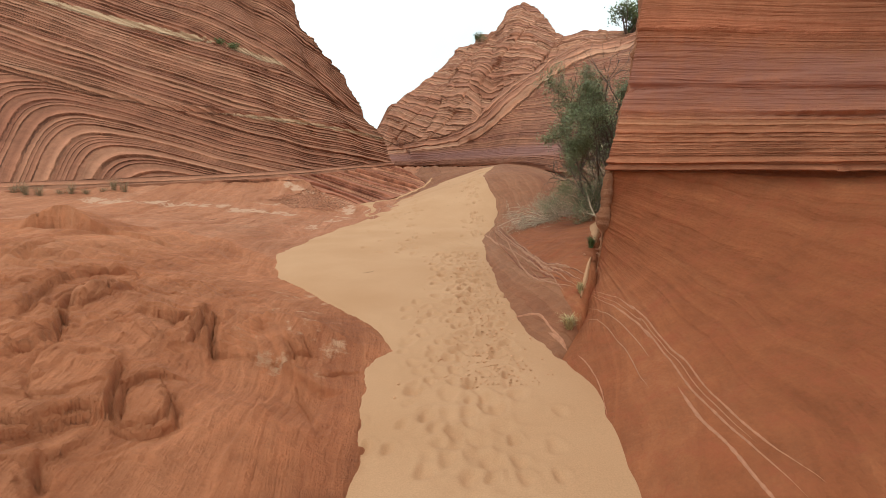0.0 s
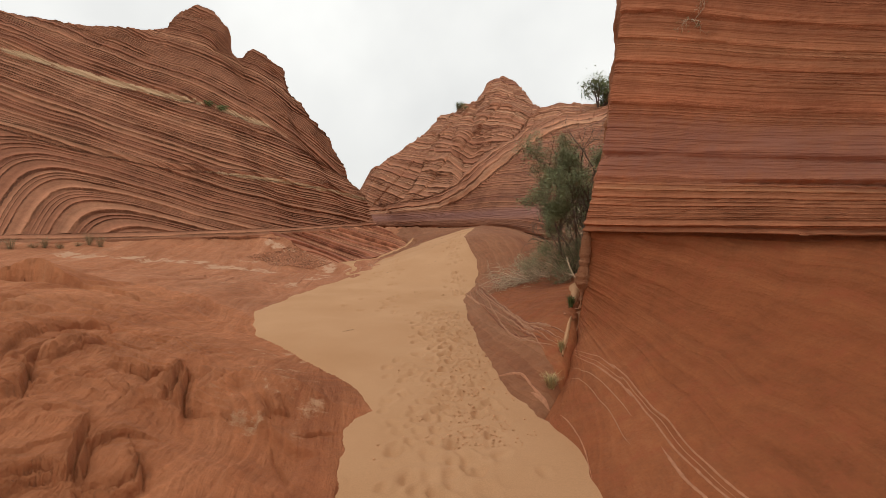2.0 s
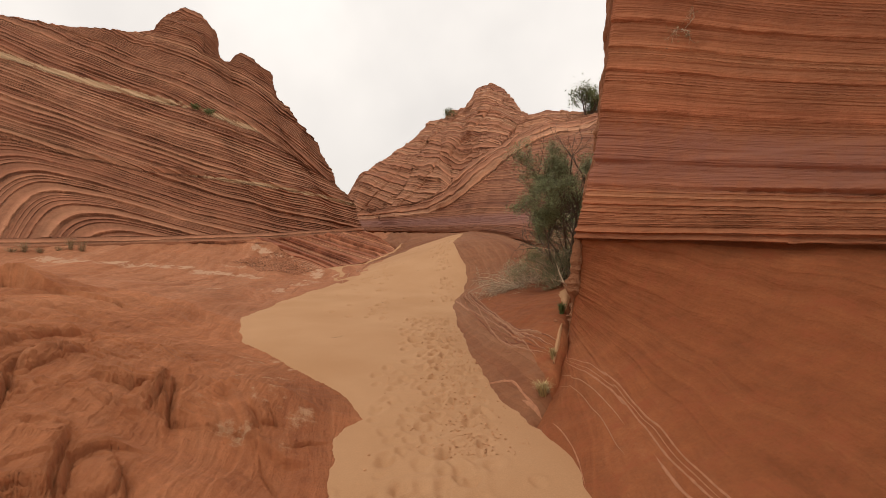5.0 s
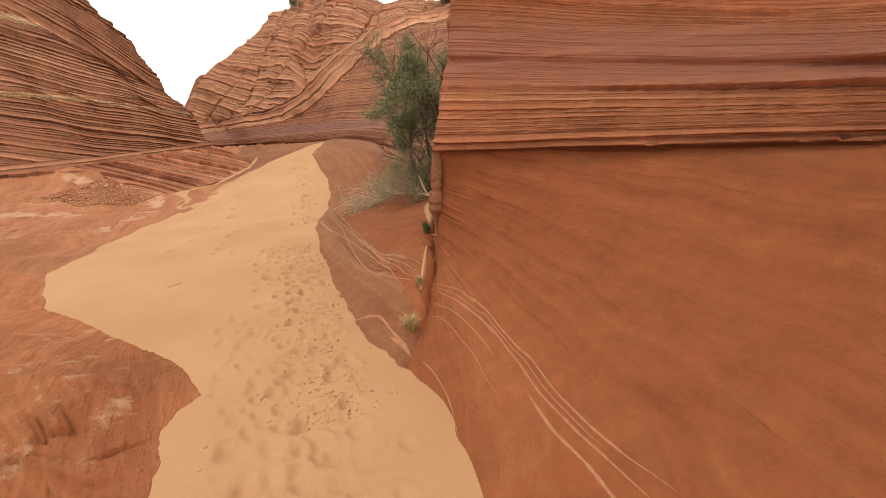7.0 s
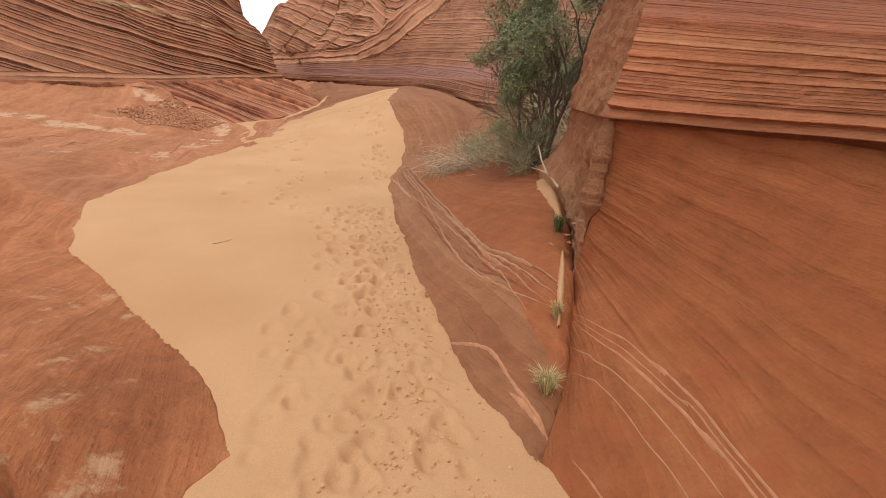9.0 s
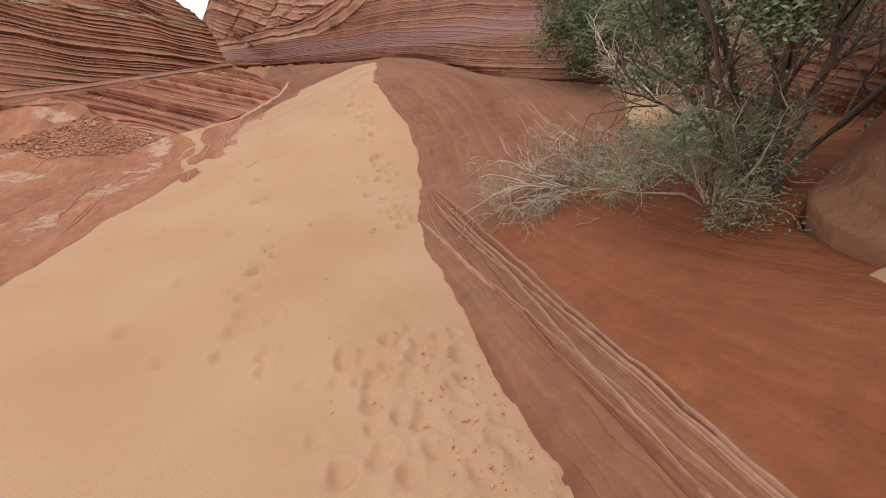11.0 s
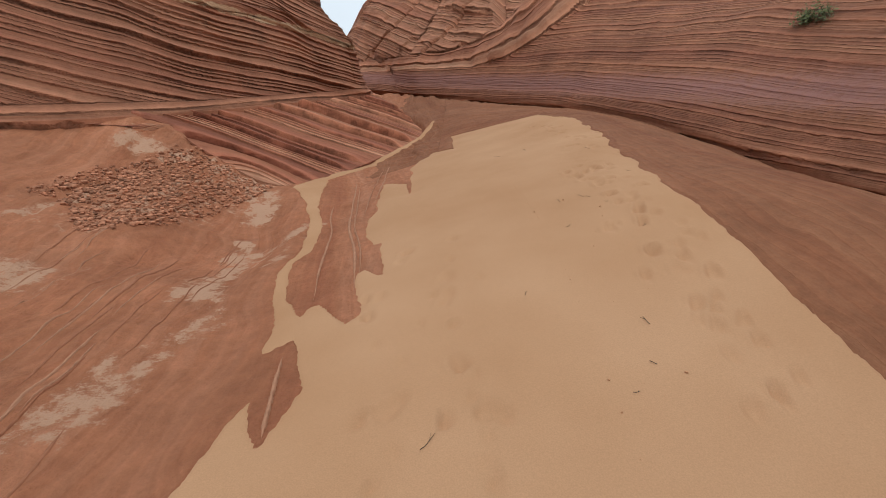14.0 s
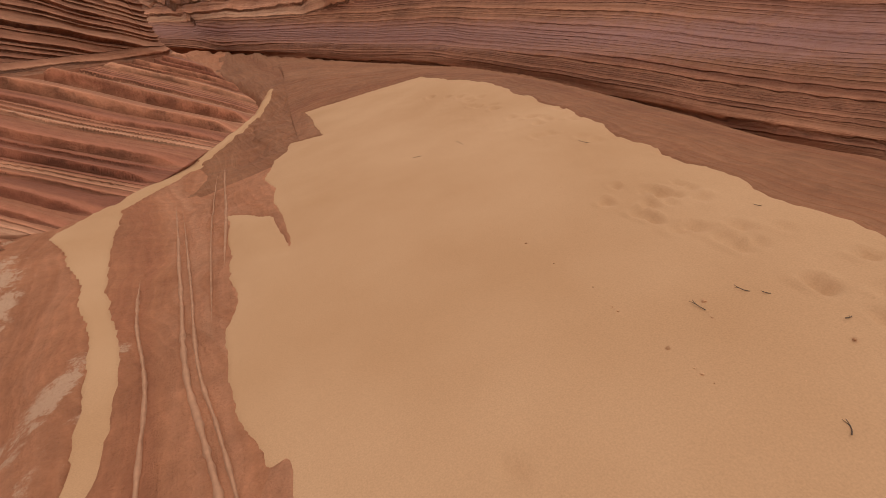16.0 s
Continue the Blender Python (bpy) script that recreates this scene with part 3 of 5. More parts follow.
        z = z + win * fh * ease(-0.012, 0.012, u) * (1 - ease(0.0, 0.12, u))
    z = z + win * 0.010 * np.sin(y * 95 + 8 * x) * ease(-1.62, -1.55, x) * (1 - ease(-1.44, -1.36, x))
    lip = y - (3.03 - 0.22 * (x + 1.2) + 0.05 * np.sin(9 * x))
    z = z + out * 0.06 * (ease(-0.02, 0.02, lip) - 1) * ease(-1.7, -1.5, x) * (1 - ease(-0.85, -0.7, x)) * (1 - ease(0.25, 0.6, -lip))
    q = np.hypot((x + 4.9) / 0.34, (y - 5.85 - 0.05 * np.sin(6 * x)) / 0.16)
    z = z + out * left * (0.24 * ease(5.86, 5.90, y - 0.1 * (x + 4.9) ** 2) * np.exp(-((x + 4.9) / 0.42) ** 2) * (1 - ease(6.0, 7.4, y)) - 0.30 * (1 - ease(0.6, 1.05, q)))
    rough = lumps(x, y, 0 * x, 2.2, 3) * 0.05 + lumps(x, y, 0 * x, 0.5, 4, 2) * 0.012
    z = z + rough * ease(0.02, 0.5, d1) * out * np.where(left, 1.0, 0.3)
    # steps of thin layers on the floor
    lay = lin_noise(0.8 * x + 0.12 * y + 0.2 * lumps(x, y, 0 * x, 3, 64), 0.22, 6)
    z = z + np.where(left, 0.045, 0.012) * (ease(0.42, 0.58, lay) - 0.5) * out * ease(0.05, 0.6, d1)
    ram = lin_noise(1.6 * fr + 0.03 * y + 0.02 * lumps(x, y, 0 * x, 1.5, 66), 0.045, 12)
    z = z + np.where(left, 0, 0.022) * (ease(0.62, 0.8, ram) - 0.3) * ease(0.2, 0.6, fr) * out * ease(0.4, 0.9, d1) * ease(4, 6, y)
    # the crack under the near wall
    df, _ = dist_line(x, y, FOOT)
    z = z - 0.06 * np.exp(-(df / 0.05) ** 2) * out * (y > 3.2)
    z = z - 0.7 * ease(0, 0.10, df) * inside(x, y, NEAR_AREA)
    z = z - 0.6 * ease(0, 0.4, dl) * inside(x, y, LEFT_AREA) - 0.6 * ease(0, 0.4, dr) * inside(x, y, RIGHT_AREA)
    z = np.where(ins, zs - 0.10 - 0.3 * np.minimum(d1, 1.2) + 0.10 * (1 - ease(0, 0.10, d1)), z)
    far = ease(45, 400, np.hypot(x, y - 10))
    return z * (1 - far) + 1.0 * far, d1, ins, left, fr


gx = np.concatenate([(q := steps(-3000, 3000, -9.4, 3.0, 0.05, 1.12))[q < -3.0], np.arange(-3.0, -0.55, 0.0095), q[q > -0.54]])
gy = np.concatenate([(q := steps(-3000, 3000, 1.2, 26.0, 0.06, 1.12))[q < 1.4], np.arange(1.4, 4.3, 0.0095), q[q > 4.31]])
X, Y = np.meshgrid(gx, gy, indexing="ij")
Z, D1, INS, LEFT, FR = ground_height(X, Y)
blot = ease(-0.1, 0.5, lumps(X, Y, 0 * X, 0.9, 71, 3))
BLEACH = [([(-3.9, 16.3), (-3.5, 15.9), (-3.62, 15.4), (-3.62, 14.7), (-3.42, 14.6), (-3.22, 14.2), (-3.2, 13.8), (-3.24, 13.5), (-3.35, 13.1), (-3.5, 12.6)], 0.24, 0.8),
          ([(-4.0, 16.9), (-3.6, 16.5), (-3.0, 16.45), (-3.1, 15.7), (-3.25, 15.5)], 0.14, 0.66), ([(-3.36, 10.7), (-3.42, 11.2), (-3.5, 11.8)], 0.18, 0.5),
          ([(-10.2, 13.6), (-8.5, 14.1), (-7.2, 14.35), (-5.6, 14.3), (-5.2, 14.7)], 0.45, 1.0), ([(-6.6, 19.1), (-5.9, 19.1), (-4.6, 19.5)], 0.3, 0.95),
          ([(-5.9, 16.2), (-5.3, 17.4), (-5.0, 18.6)], 0.8, 0.58), ([(-4.6, 19.3), (-4.25, 18.6), (-4.05, 17.8)], 0.3, 0.9), ([(-3.0, 17.1), (-3.18, 16.7), (-3.3, 16.3), (-3.5, 15.9)], 0.15, 1.05), ([(-1.55, 3.3), (-1.2, 3.12), (-0.85, 3.0)], 0.15, 0.36), ([(-4.6, 9.8), (-4.2, 10.4), (-3.9, 11.4)], 0.2, 0.42),
          ([(-1.0, 3.5), (-1.25, 3.9), (-1.55, 4.5), (-1.75, 5.0)], 0.4, 0.44), ([(-1.22, 3.45), (-1.42, 3.9), (-1.36, 4.2)], 0.03, 0.95), ([(-1.5, 3.7), (-1.6, 4.1), (-1.5, 4.4)], 0.03, 0.9), ([(-1.9, 4.9), (-1.5, 4.95), (-1.25, 4.85)], 0.05, 0.8)]
tone = 0 * X
for line, wide, strong in BLEACH:
    tone = np.maximum(tone, strong * np.exp(-(dist_line(X, Y, line)[0] / wide) ** 2) * (0.62 + 0.38 * blot))
tone = tone * LEFT * (0.35 + 1.1 * ease(0.3, 0.66, grain2(3 * X, Y, 0.5, 44, 5)))
bed = np.where(LEFT, 0.8 * X + 0.12 * Y, 1.6 * FR + 0.03 * Y + 9) + lumps(X, Y, 0 * X, 4, 9) * 0.07
rib = np.where(LEFT, (0.8 * X + 0.12 * Y + 0.2 * lumps(X, Y, 0 * X, 3, 64)) / 0.09, (1.6 * FR + 0.03 * Y + 0.02 * lumps(X, Y, 0 * X, 1.5, 66)) / 0.045)
ground_sheet = sheet("ground", np.stack([X, Y, Z], -1), bed, M_GROUND, extra=tone, rib=rib)
ground_sheet.data.materials.append(M_RAMP)
ground_sheet.data.materials.append(M_LOWER)
ground_sheet.data.materials.append(M_MOUND)
mound = LEFT & (Y < 7.0 + 0.9 * lumps(X, Y, 0 * X, 1.6, 81) - 0.12 * X)
skin = np.where((X > 0.86 + 0.03 * np.sin(2 * Y)) & (Y < 8.75 + 0.15 * np.sin(4 * X)), 2, 1) * (((~LEFT) & (Y > 3.0)) | ((Y > 20.6) & (X > -2.75 + 0.1 * np.sin(3 * Y))))
ground_sheet.data.polygons.foreach_set("material_index", np.where(mound, 3, skin)[:-1, :-1].reshape(-1).astype(np.int32))
ground = tagged(ground_sheet, "worn red sandstone floor with bleached patches and fine ribs", "ground", kind="structure")


def ground_at(x, y):
    return float(ground_height(np.array([float(x)]), np.array([float(y)]))[0][0])


# sand, with its trodden trail
sx = np.concatenate([(q := steps(-4.6, 2.2, -3.9, 1.6, 0.03))[q < -0.85], np.arange(-0.85, 1.0, 0.015), q[q > 1.01]])
sy = np.concatenate([(q := steps(-9, 26, 1.8, 24.0, 0.04))[q < 1.85], np.arange(1.85, 8.0, 0.021), q[q > 8.02]])
X, Y = np.meshgrid(sx, sy, indexing="ij")
wx, wy = wobble(X, Y)
d, _ = dist_line(wx, wy, SAND_EDGE)
ins = inside(wx, wy, SAND_EDGE)
Z = sand_height(X, Y) + np.where(ins, 0.015 * ease(0, 0.25, d), -1.3 * np.minimum(d, 0.9)) + lumps(X, Y, 0 * X, 1.8, 21, 2) * 0.012
trod = np.exp(-((X - 0.05) / 0.38) ** 2) * (1 - ease(8.5, 11.5, Y)) + 0.5 * np.exp(-((X - 0.55) / 0.25) ** 2) * ease(9, 11, Y)
Z = Z + trod * ins * (0.022 * (grain2(X, Y, 0.11, 14, 3) - 0.5) + 0.006 * lumps(X, Y, 0 * X, 0.22, 22, 2) + 0.006 * lumps(X, Y, 0 * X, 0.09, 23, 1))


def tread(x, y, turn, deep, size=1.0):
    """One footprint: a hollow with a pushed-up rim."""
    i0, i1 = np.searchsorted(sx, (x - 0.35, x + 0.35))
    j0, j1 = np.searchsorted(sy, (y - 0.4, y + 0.4))
    u, v = X[i0:i1, j0:j1] - x, Y[i0:i1, j0:j1] - y
    a, b = u * math.cos(turn) + v * math.sin(turn), -u * math.sin(turn) + v * math.cos(turn)
    q = np.sqrt((a / (0.075 * size)) ** 2 + (b / (0.105 * size)) ** 2) * (1 + 0.10 * np.sin(3 * np.arctan2(b, a) + 40 * x))
    Z[i0:i1, j0:j1] += ins[i0:i1, j0:j1] * (-deep * np.exp(-(q / 0.95) ** 5) + 0.45 * deep * np.exp(-((q - 1.45) / 0.35) ** 2) * (0.6 + 0.4 * np.sign(b)))


rnd = random.Random(5)
for k in range(260):
    yy = 2.1 + 5.6 * rnd.random() ** 1.1
    tread(rnd.gauss(0.02 - 0.05 * max(0, yy - 6), 0.26), yy, rnd.gauss(0.05, 0.35), rnd.uniform(0.010, 0.024), rnd.uniform(0.4, 0.75))
for k in range(110):
    yy = rnd.uniform(9.5, 16.5)
    tread(rnd.gauss(0.36, 0.13), yy, rnd.gauss(-0.05, 0.3), rnd.uniform(0.016, 0.034), rnd.uniform(0.4, 0.65))
for k in range(70):
    yy = rnd.uniform(7.5, 15)
    tread(rnd.choice((-1.55, -1.0)) + rnd.gauss(0, 0.13) - 0.05 * (yy - 10), yy, rnd.gauss(0.1, 0.3), rnd.uniform(0.016, 0.034), rnd.uniform(0.45, 0.75))
for k in range(26):
    yy = rnd.uniform(16, 22)
    tread(rnd.gauss(0.88, 0.14), yy, rnd.gauss(0, 0.4), rnd.uniform(0.012, 0.025), 0.7)
sand = tagged(sheet("sand", np.stack([X, Y, Z], -1), None, M_SAND), "smooth drift of orange sand with trodden footprints", "sand", kind="structure")
SAND_Z = Z


def sand_at(x, y):
    return float(SAND_Z[min(len(sx) - 1, np.searchsorted(sx, x)), min(len(sy) - 1, np.searchsorted(sy, y))])


# ---------------------------------------------------------------- cliffs
SET_UP = Strata(1, -10, [(60, 0.07, 0.17, 0.6)])
SET_LOW = Strata(2, -10, [(40, 0.06, 0.17, 0.6)])
SET_WEDGE = Strata(3, -12, [(30, 0.035, 0.16, 0.68)])
SET_WALL = Strata(4, -2, [(1.45, 0.1, 0.2, 0.5), (2.05, 0.035, 0.09, 0.6), (3.2, 0.06, 0.15, 0.6), (60, 0.05, 0.16, 0.6)])
SET_BLOCKS = Strata(5, -10, [(90, 0.12, 0.42, 0.62)])
SET_NEAR = Strata(6, -2, [(0.0, 0.2, 0.3, 0.62), (0.36, 0.018, 0.06, 0.6), (0.46, 0.03, 0.06, 0.5), (1.0, 0.16, 0.3, 0.4), (20, 0.03, 0.24, 0.5)])
SET_SKIN = Strata(7, -5, [(12, 0.045, 0.15, 0.5)])


def cliff(name, low, top, nu, nv, power, bedding, relief, mat, back=12.0, under=1.0, tone=None, layers=None, crest=None):
    a, b = curve(low, nu), curve(top, nu)
    if crest:
        b[:, 2] = crest(b)
    v = np.linspace(0, 1, nv)
    h = v ** power
    p = np.empty((nu, nv, 3))
    p[..., :2] = a[:, None, :2] + (b - a)[:, None, :2] * h[None, :, None]
    p[..., 2] = a[:, None, 2] + (b - a)[:, None, 2] * v[None, :]
    n = normals(p)
    n = n * (-1.0 if n[..., 2].mean() < 0 else 1.0)
    bd = bedding(p[..., 0], p[..., 1], p[..., 2])
    p = p + n * relief(p[..., 0], p[..., 1], p[..., 2], bd, v[None, :])[..., None]
    # skirt below and the fall behind the rim
    out = b[:, :2] - a[:, :2]
    out /= np.linalg.norm(out, axis=1, keepdims=True)
    first = p[:, :1].copy()
    first[:, 0, 2] -= under
    first[:, 0, :2] += out * 0.35
    last, mid = p[:, -1:].copy(), p[:, -1:].copy()
    last[:, 0, :2] += out * back
    last[:, 0, 2] -= back * 0.25
    mid[:, 0, :2] += out * 1.5
    mid[:, 0, 2] -= 0.1
    t = tone(p[..., 0], p[..., 1], p[..., 2]) if tone else np.zeros(bd.shape)
    p = np.concatenate([first, p, mid, last], 1)
    bd = np.concatenate([bd[:, :1] - 0.1, bd, bd[:, -1:] + 0.5, bd[:, -1:] + 1], 1)
    t = np.concatenate([t[:, :1], t, t[:, -1:], t[:, -1:]], 1)
    return sheet(name, p, bd, mat, extra=t, rib=layers(p[..., 0], p[..., 2], bd))


def crest_left(b):
    """The skyline: a slanting shoulder, two domes and the steep end."""
    z = np.interp(b[:, 0], [-19.4, -17.6, -15.4, -14.7, -14.4, -14.0, -13.5, -12.8, -12.2, -11.55, -10.9, -10.3, -9.45, -9.0, -8.1, -6.8, -5.8, -5.2, -4.75],
                  [11.0, 11.3, 11.8, 12.2, 12.8, 13.4, 13.7, 13.6, 12.7, 11.5, 11.7, 11.4, 10.7, 9.6, 8.5, 7.0, 5.5, 4.2, 3.6])
    return np.where((b[:, 0] > -19.4) & (b[:, 0] < -4.75) & (b[:, 1] < 31), z, b[:, 2])


def swirl_top(x):
    return np.interp(x, [-24, -15.3, -13.35, -11.2, -8.7, -7.06, -5.3, -4.0], [7.2, 4.85, 4.25, 3.8, 3.56, 3.44, 3.2, 2.9])


def stripe_line(x):
    return np.interp(x, [-24, -17.7, -14.75, -12.4, -10.6, -8.57, -6.9, -4.5], [10.2, 8.7, 7.95, 7.5, 7.1, 6.5, 5.5, 3.9])


def foot_left(x):
    return np.interp(x, [-16, -9.5, -6.2, -3.9], [0.95, 1.05, 1.2, 1.45])


def bed_left(x, y, z):
    """Three sets of slanting layers, the lowest one curling down at one end."""
    warp = lumps(x, y, z, 9, 12) * 0.03
    top = z + 0.34 * (x + 14) + 0.035 * np.maximum(x + 13, 0) ** 2 + 30
    upper = z + 0.33 * (x + 14) + 15
    flank = z + 0.31 * (x + 11) - 0.03 * np.sin(0.9 * x)
    nose = -3.67 - 0.511 * x - 0.19 * z
    lower = np.logaddexp(flank * 2.6, nose * 2.6) / 2.6
    foot = 35 + (z - foot_left(x)) * 0.8
    lower = np.where(z < foot_left(x) + 0.24, foot, lower)
    return np.where(z > stripe_line(x) + warp, top, np.where(z > swirl_top(x) + warp, upper, lower)) + warp


def relief_left(x, y, z, b, v):
    up = z > swirl_top(x)
    r = np.where(up, SET_UP.relief(b, 1.0), SET_LOW.relief(b, 1.1))
    r = r * (0.55 + 0.45 * ease(-0.4, 0.3, lumps(x, y, z, 3.5, 25))) * ease(0.10, 0.32, z - foot_left(x))
    shelf = 0.16 * np.exp(-((z - swirl_top(x) - 0.14) / 0.13) ** 2) - 0.18 * np.exp(-((z - stripe_line(x)) / 0.2) ** 2)
    bench = 0.05 * (1 - ease(0.06, 0.26, z - foot_left(x))) * ease(-13, -9, x)
    knobs = -0.35 * np.exp(-((x + 11.6) / 0.3) ** 2) * ease(10.0, 11.5, z)
    top = ease(0.7, 1.0, v) * (0.12 * lumps(x, y, z, 1.6, 15))
    return r * ease(0.0, 0.015, v) + shelf + bench + knobs + top + lumps(x, y, z, 9, 5) * 0.15 * ease(0, 0.1, v)


def tone_left(x, y, z):
    gap = ease(-0.5, 0.4, lumps(x, y, z, 1.1, 26))
    stripe = np.exp(-((z - stripe_line(x)) / 0.20) ** 2) * (0.5 + 0.5 * gap) * (1 - ease(-10, -7, x) * 0.6)
    return 0.8 * stripe + 0.8 * np.exp(-((z - swirl_top(x) - 0.08) / 0.12) ** 2) * ease(-12, -7, x) * (0.6 + 0.4 * gap)


def layers_left(x, z, b):
    return np.where(z > swirl_top(x), SET_UP.phase(b), SET_LOW.phase(b))


cl = cliff("cliff_left", BED_LEFT, TOP_LEFT, 600, 580, 1.0, bed_left, relief_left, M_CLIFF, tone=tone_left, layers=layers_left,
           crest=crest_left)
tagged(cl, "tall ribbed red sandstone cliff with slanting and curling layers", "cliff", kind="structure")


def bed_wedge(x, y, z):
    return z + 0.32 * x + 0.075 * y + 0.05 * np.sin(1.2 * x) + lumps(x, y, z, 4, 17) * 0.04


def relief_wedge(x, y, z, b, v):
    return SET_WEDGE.relief(b, 1.5) * ease(0, 0.12, v) * (1 - ease(0.96, 1, v)) * ease(-8.2, -6.6, x) + 0.05 * np.sin(np.pi * v)


wd = cliff("cliff_wedge", WEDGE_FOOT, WEDGE_TOP, 620, 150, 0.9, bed_wedge, relief_wedge, M_WEDGE, back=1.5, under=0.5, layers=lambda x, z, b: SET_WEDGE.phase(b))
tagged(wd, "wedge of steeply slanting dark and pale sandstone ribs", "rock", kind="structure")


def step_line(x):
    """Height of the undercut that parts the blocky upper rock from the smooth wall."""
    return np.interp(x, [-6, 0, 1.2, 2.2, 3.7, 6.4, 9, 12], [2.5, 2.7, 3.0, 3.7, 4.95, 7.2, 8.2, 8.6])


def bed_right(x, y, z):
    wall = 1.4 + (z - 1.4 + 0.05 * np.maximum(22 - y, 0)) * (1 + 0.035 * np.maximum(22 - y, 0)) + 0.08 * np.sin(y * 0.4) + lumps(x, y, z, 8, 14) * 0.06
    over = z - step_line(x)
    # a rounded massive ledge along the undercut, thin layers above it that dip the other way past the shoulder
    ledge = 30 + 0.9 * over + lumps(x, y, z, 6, 18) * 0.05
    shoulder = x < -1.2 + 0.45 * (z - 7)
    dip = np.where(shoulder, -0.42 * (x + 2), np.interp(x, [-2, 6.5, 10, 14], [2.6, -0.8, -0.5, -0.9]))
    blocks = z - dip + lumps(x, y, z, 7, 18) * 0.05 + 45 + 0.37 * shoulder
    return np.where((over > 0) & (y > 17), np.where(over > ledge_depth(x), blocks, ledge), wall)


def ledge_depth(x):
    return np.interp(x, [-6, 0, 3, 7, 12], [0.6, 0.9, 1.5, 1.3, 2.0])


def relief_right(x, y, z, b, v):
    h = z - step_line(x)
    over = ease(-0.10, 0.16, h) * ease(16, 20, y)
    low = 1 - ease(1.75, 2.0, z)
    r = SET_WALL.relief(b, 0.5) * (0.45 + 0.55 * low) + 0.12 * low * ease(0, 0.012, v)
    tier = np.floor(b / 0.85 + 0.15 * lumps(x, y, z, 5, 19)).astype(int)
    block = np.floor((x - 0.2 * z) / 2.0 + TABLE[tier % 997] * 5 + 0.15 * lumps(x, y, z, 3, 20)).astype(int)
    cells = 0.20 * (TABLE[(tier * 31 + block * 17) % 4096] - 0.5) + 0.035 * lumps(x, y, z, 1.2, 24)
    upper = ease(-0.1, 0.1, h - ledge_depth(x))
    massive = (0.28 + 0.12 * np.sin(np.pi * np.clip(h / ledge_depth(x), 0, 1))) * ease(-0.8, 1.6, x) + 0.10 * lumps(x, y, z, 2.4, 41) + SET_BLOCKS.relief(b, 0.30)
    tiers = 0.22 * ease(-0.8, 1.6, x) + SET_BLOCKS.relief(b, 0.30) + cells
    # a shadowed cleft face below the shoulder, and open diagonal joints
    cleft = -0.8 * ease(1.0, 1.15, x) * (1 - ease(2.2, 4.6, x)) * ease(0.1, 0.4, h - ledge_depth(x)) * (1 - ease(2.2, 4.0, h - ledge_depth(x)))
    joints = -0.25 * crease(((x - 0.9 * z) / 3.4 + 0.05 * lumps(x, y, z, 4, 43)) % 1.0 - 0.5, 0.02)
    return r * (1 - over) + over * (massive * (1 - upper) + (tiers + cleft + joints) * upper) + lumps(x, y, z, 8, 5) * 0.28 * ease(0.1, 0.4, v) * (1 - ease(0.85, 1, v))


def crest_right(b):
    """The butte's skyline: a stepped shoulder, a capped summit and the saddle beside it."""
    z = np.interp(b[:, 0], [-7.0, -6.3, -6.0, -3.9, -1.5, 0.1, 1.5, 2.3, 3.9, 4.6, 5.1, 6.3, 7.3, 8.0, 8.6, 9.2, 10.6, 11.4, 13.6],
                  [4.9, 6.1, 6.8, 8.3, 10.4, 12.2, 12.4, 13.3, 13.8, 14.9, 15.8, 16.3, 15.5, 14.0, 12.5, 12.0, 12.2, 11.9, 11.1])
    return np.where((b[:, 0] > -7.0) & (b[:, 0] < 13.6) & (b[:, 1] > 36), z, b[:, 2])


def tone_right(x, y, z):
    return 0.62 * np.exp(-((z - 2.15) / 0.38) ** 2) * (z < step_line(x))


cr = cliff("cliff_right", BED_RIGHT, TOP_RIGHT, 760, 340, 1.25, bed_right, relief_right, M_BANDS, tone=tone_right, crest=crest_right, layers=lambda x, z, b: np.where(b > 20, SET_BLOCKS.phase(b), SET_WALL.phase(b)))
cr.data.materials.append(M_FAR)
co = np.empty(len(cr.data.vertices) * 3, np.float32)
cr.data.vertices.foreach_get("co", co)
co = co.reshape(760, -1, 3)
blocky = (co[:-1, :-1, 2] > step_line(co[:-1, :-1, 0]) - 0.03) & (co[:-1, :-1, 1] > 18)
cr.data.polygons.foreach_set("material_index", blocky.reshape(-1).astype(np.int32))
tagged(cr, "banded red and mauve sandstone wall rising to a butte", "cliff", kind="structure")


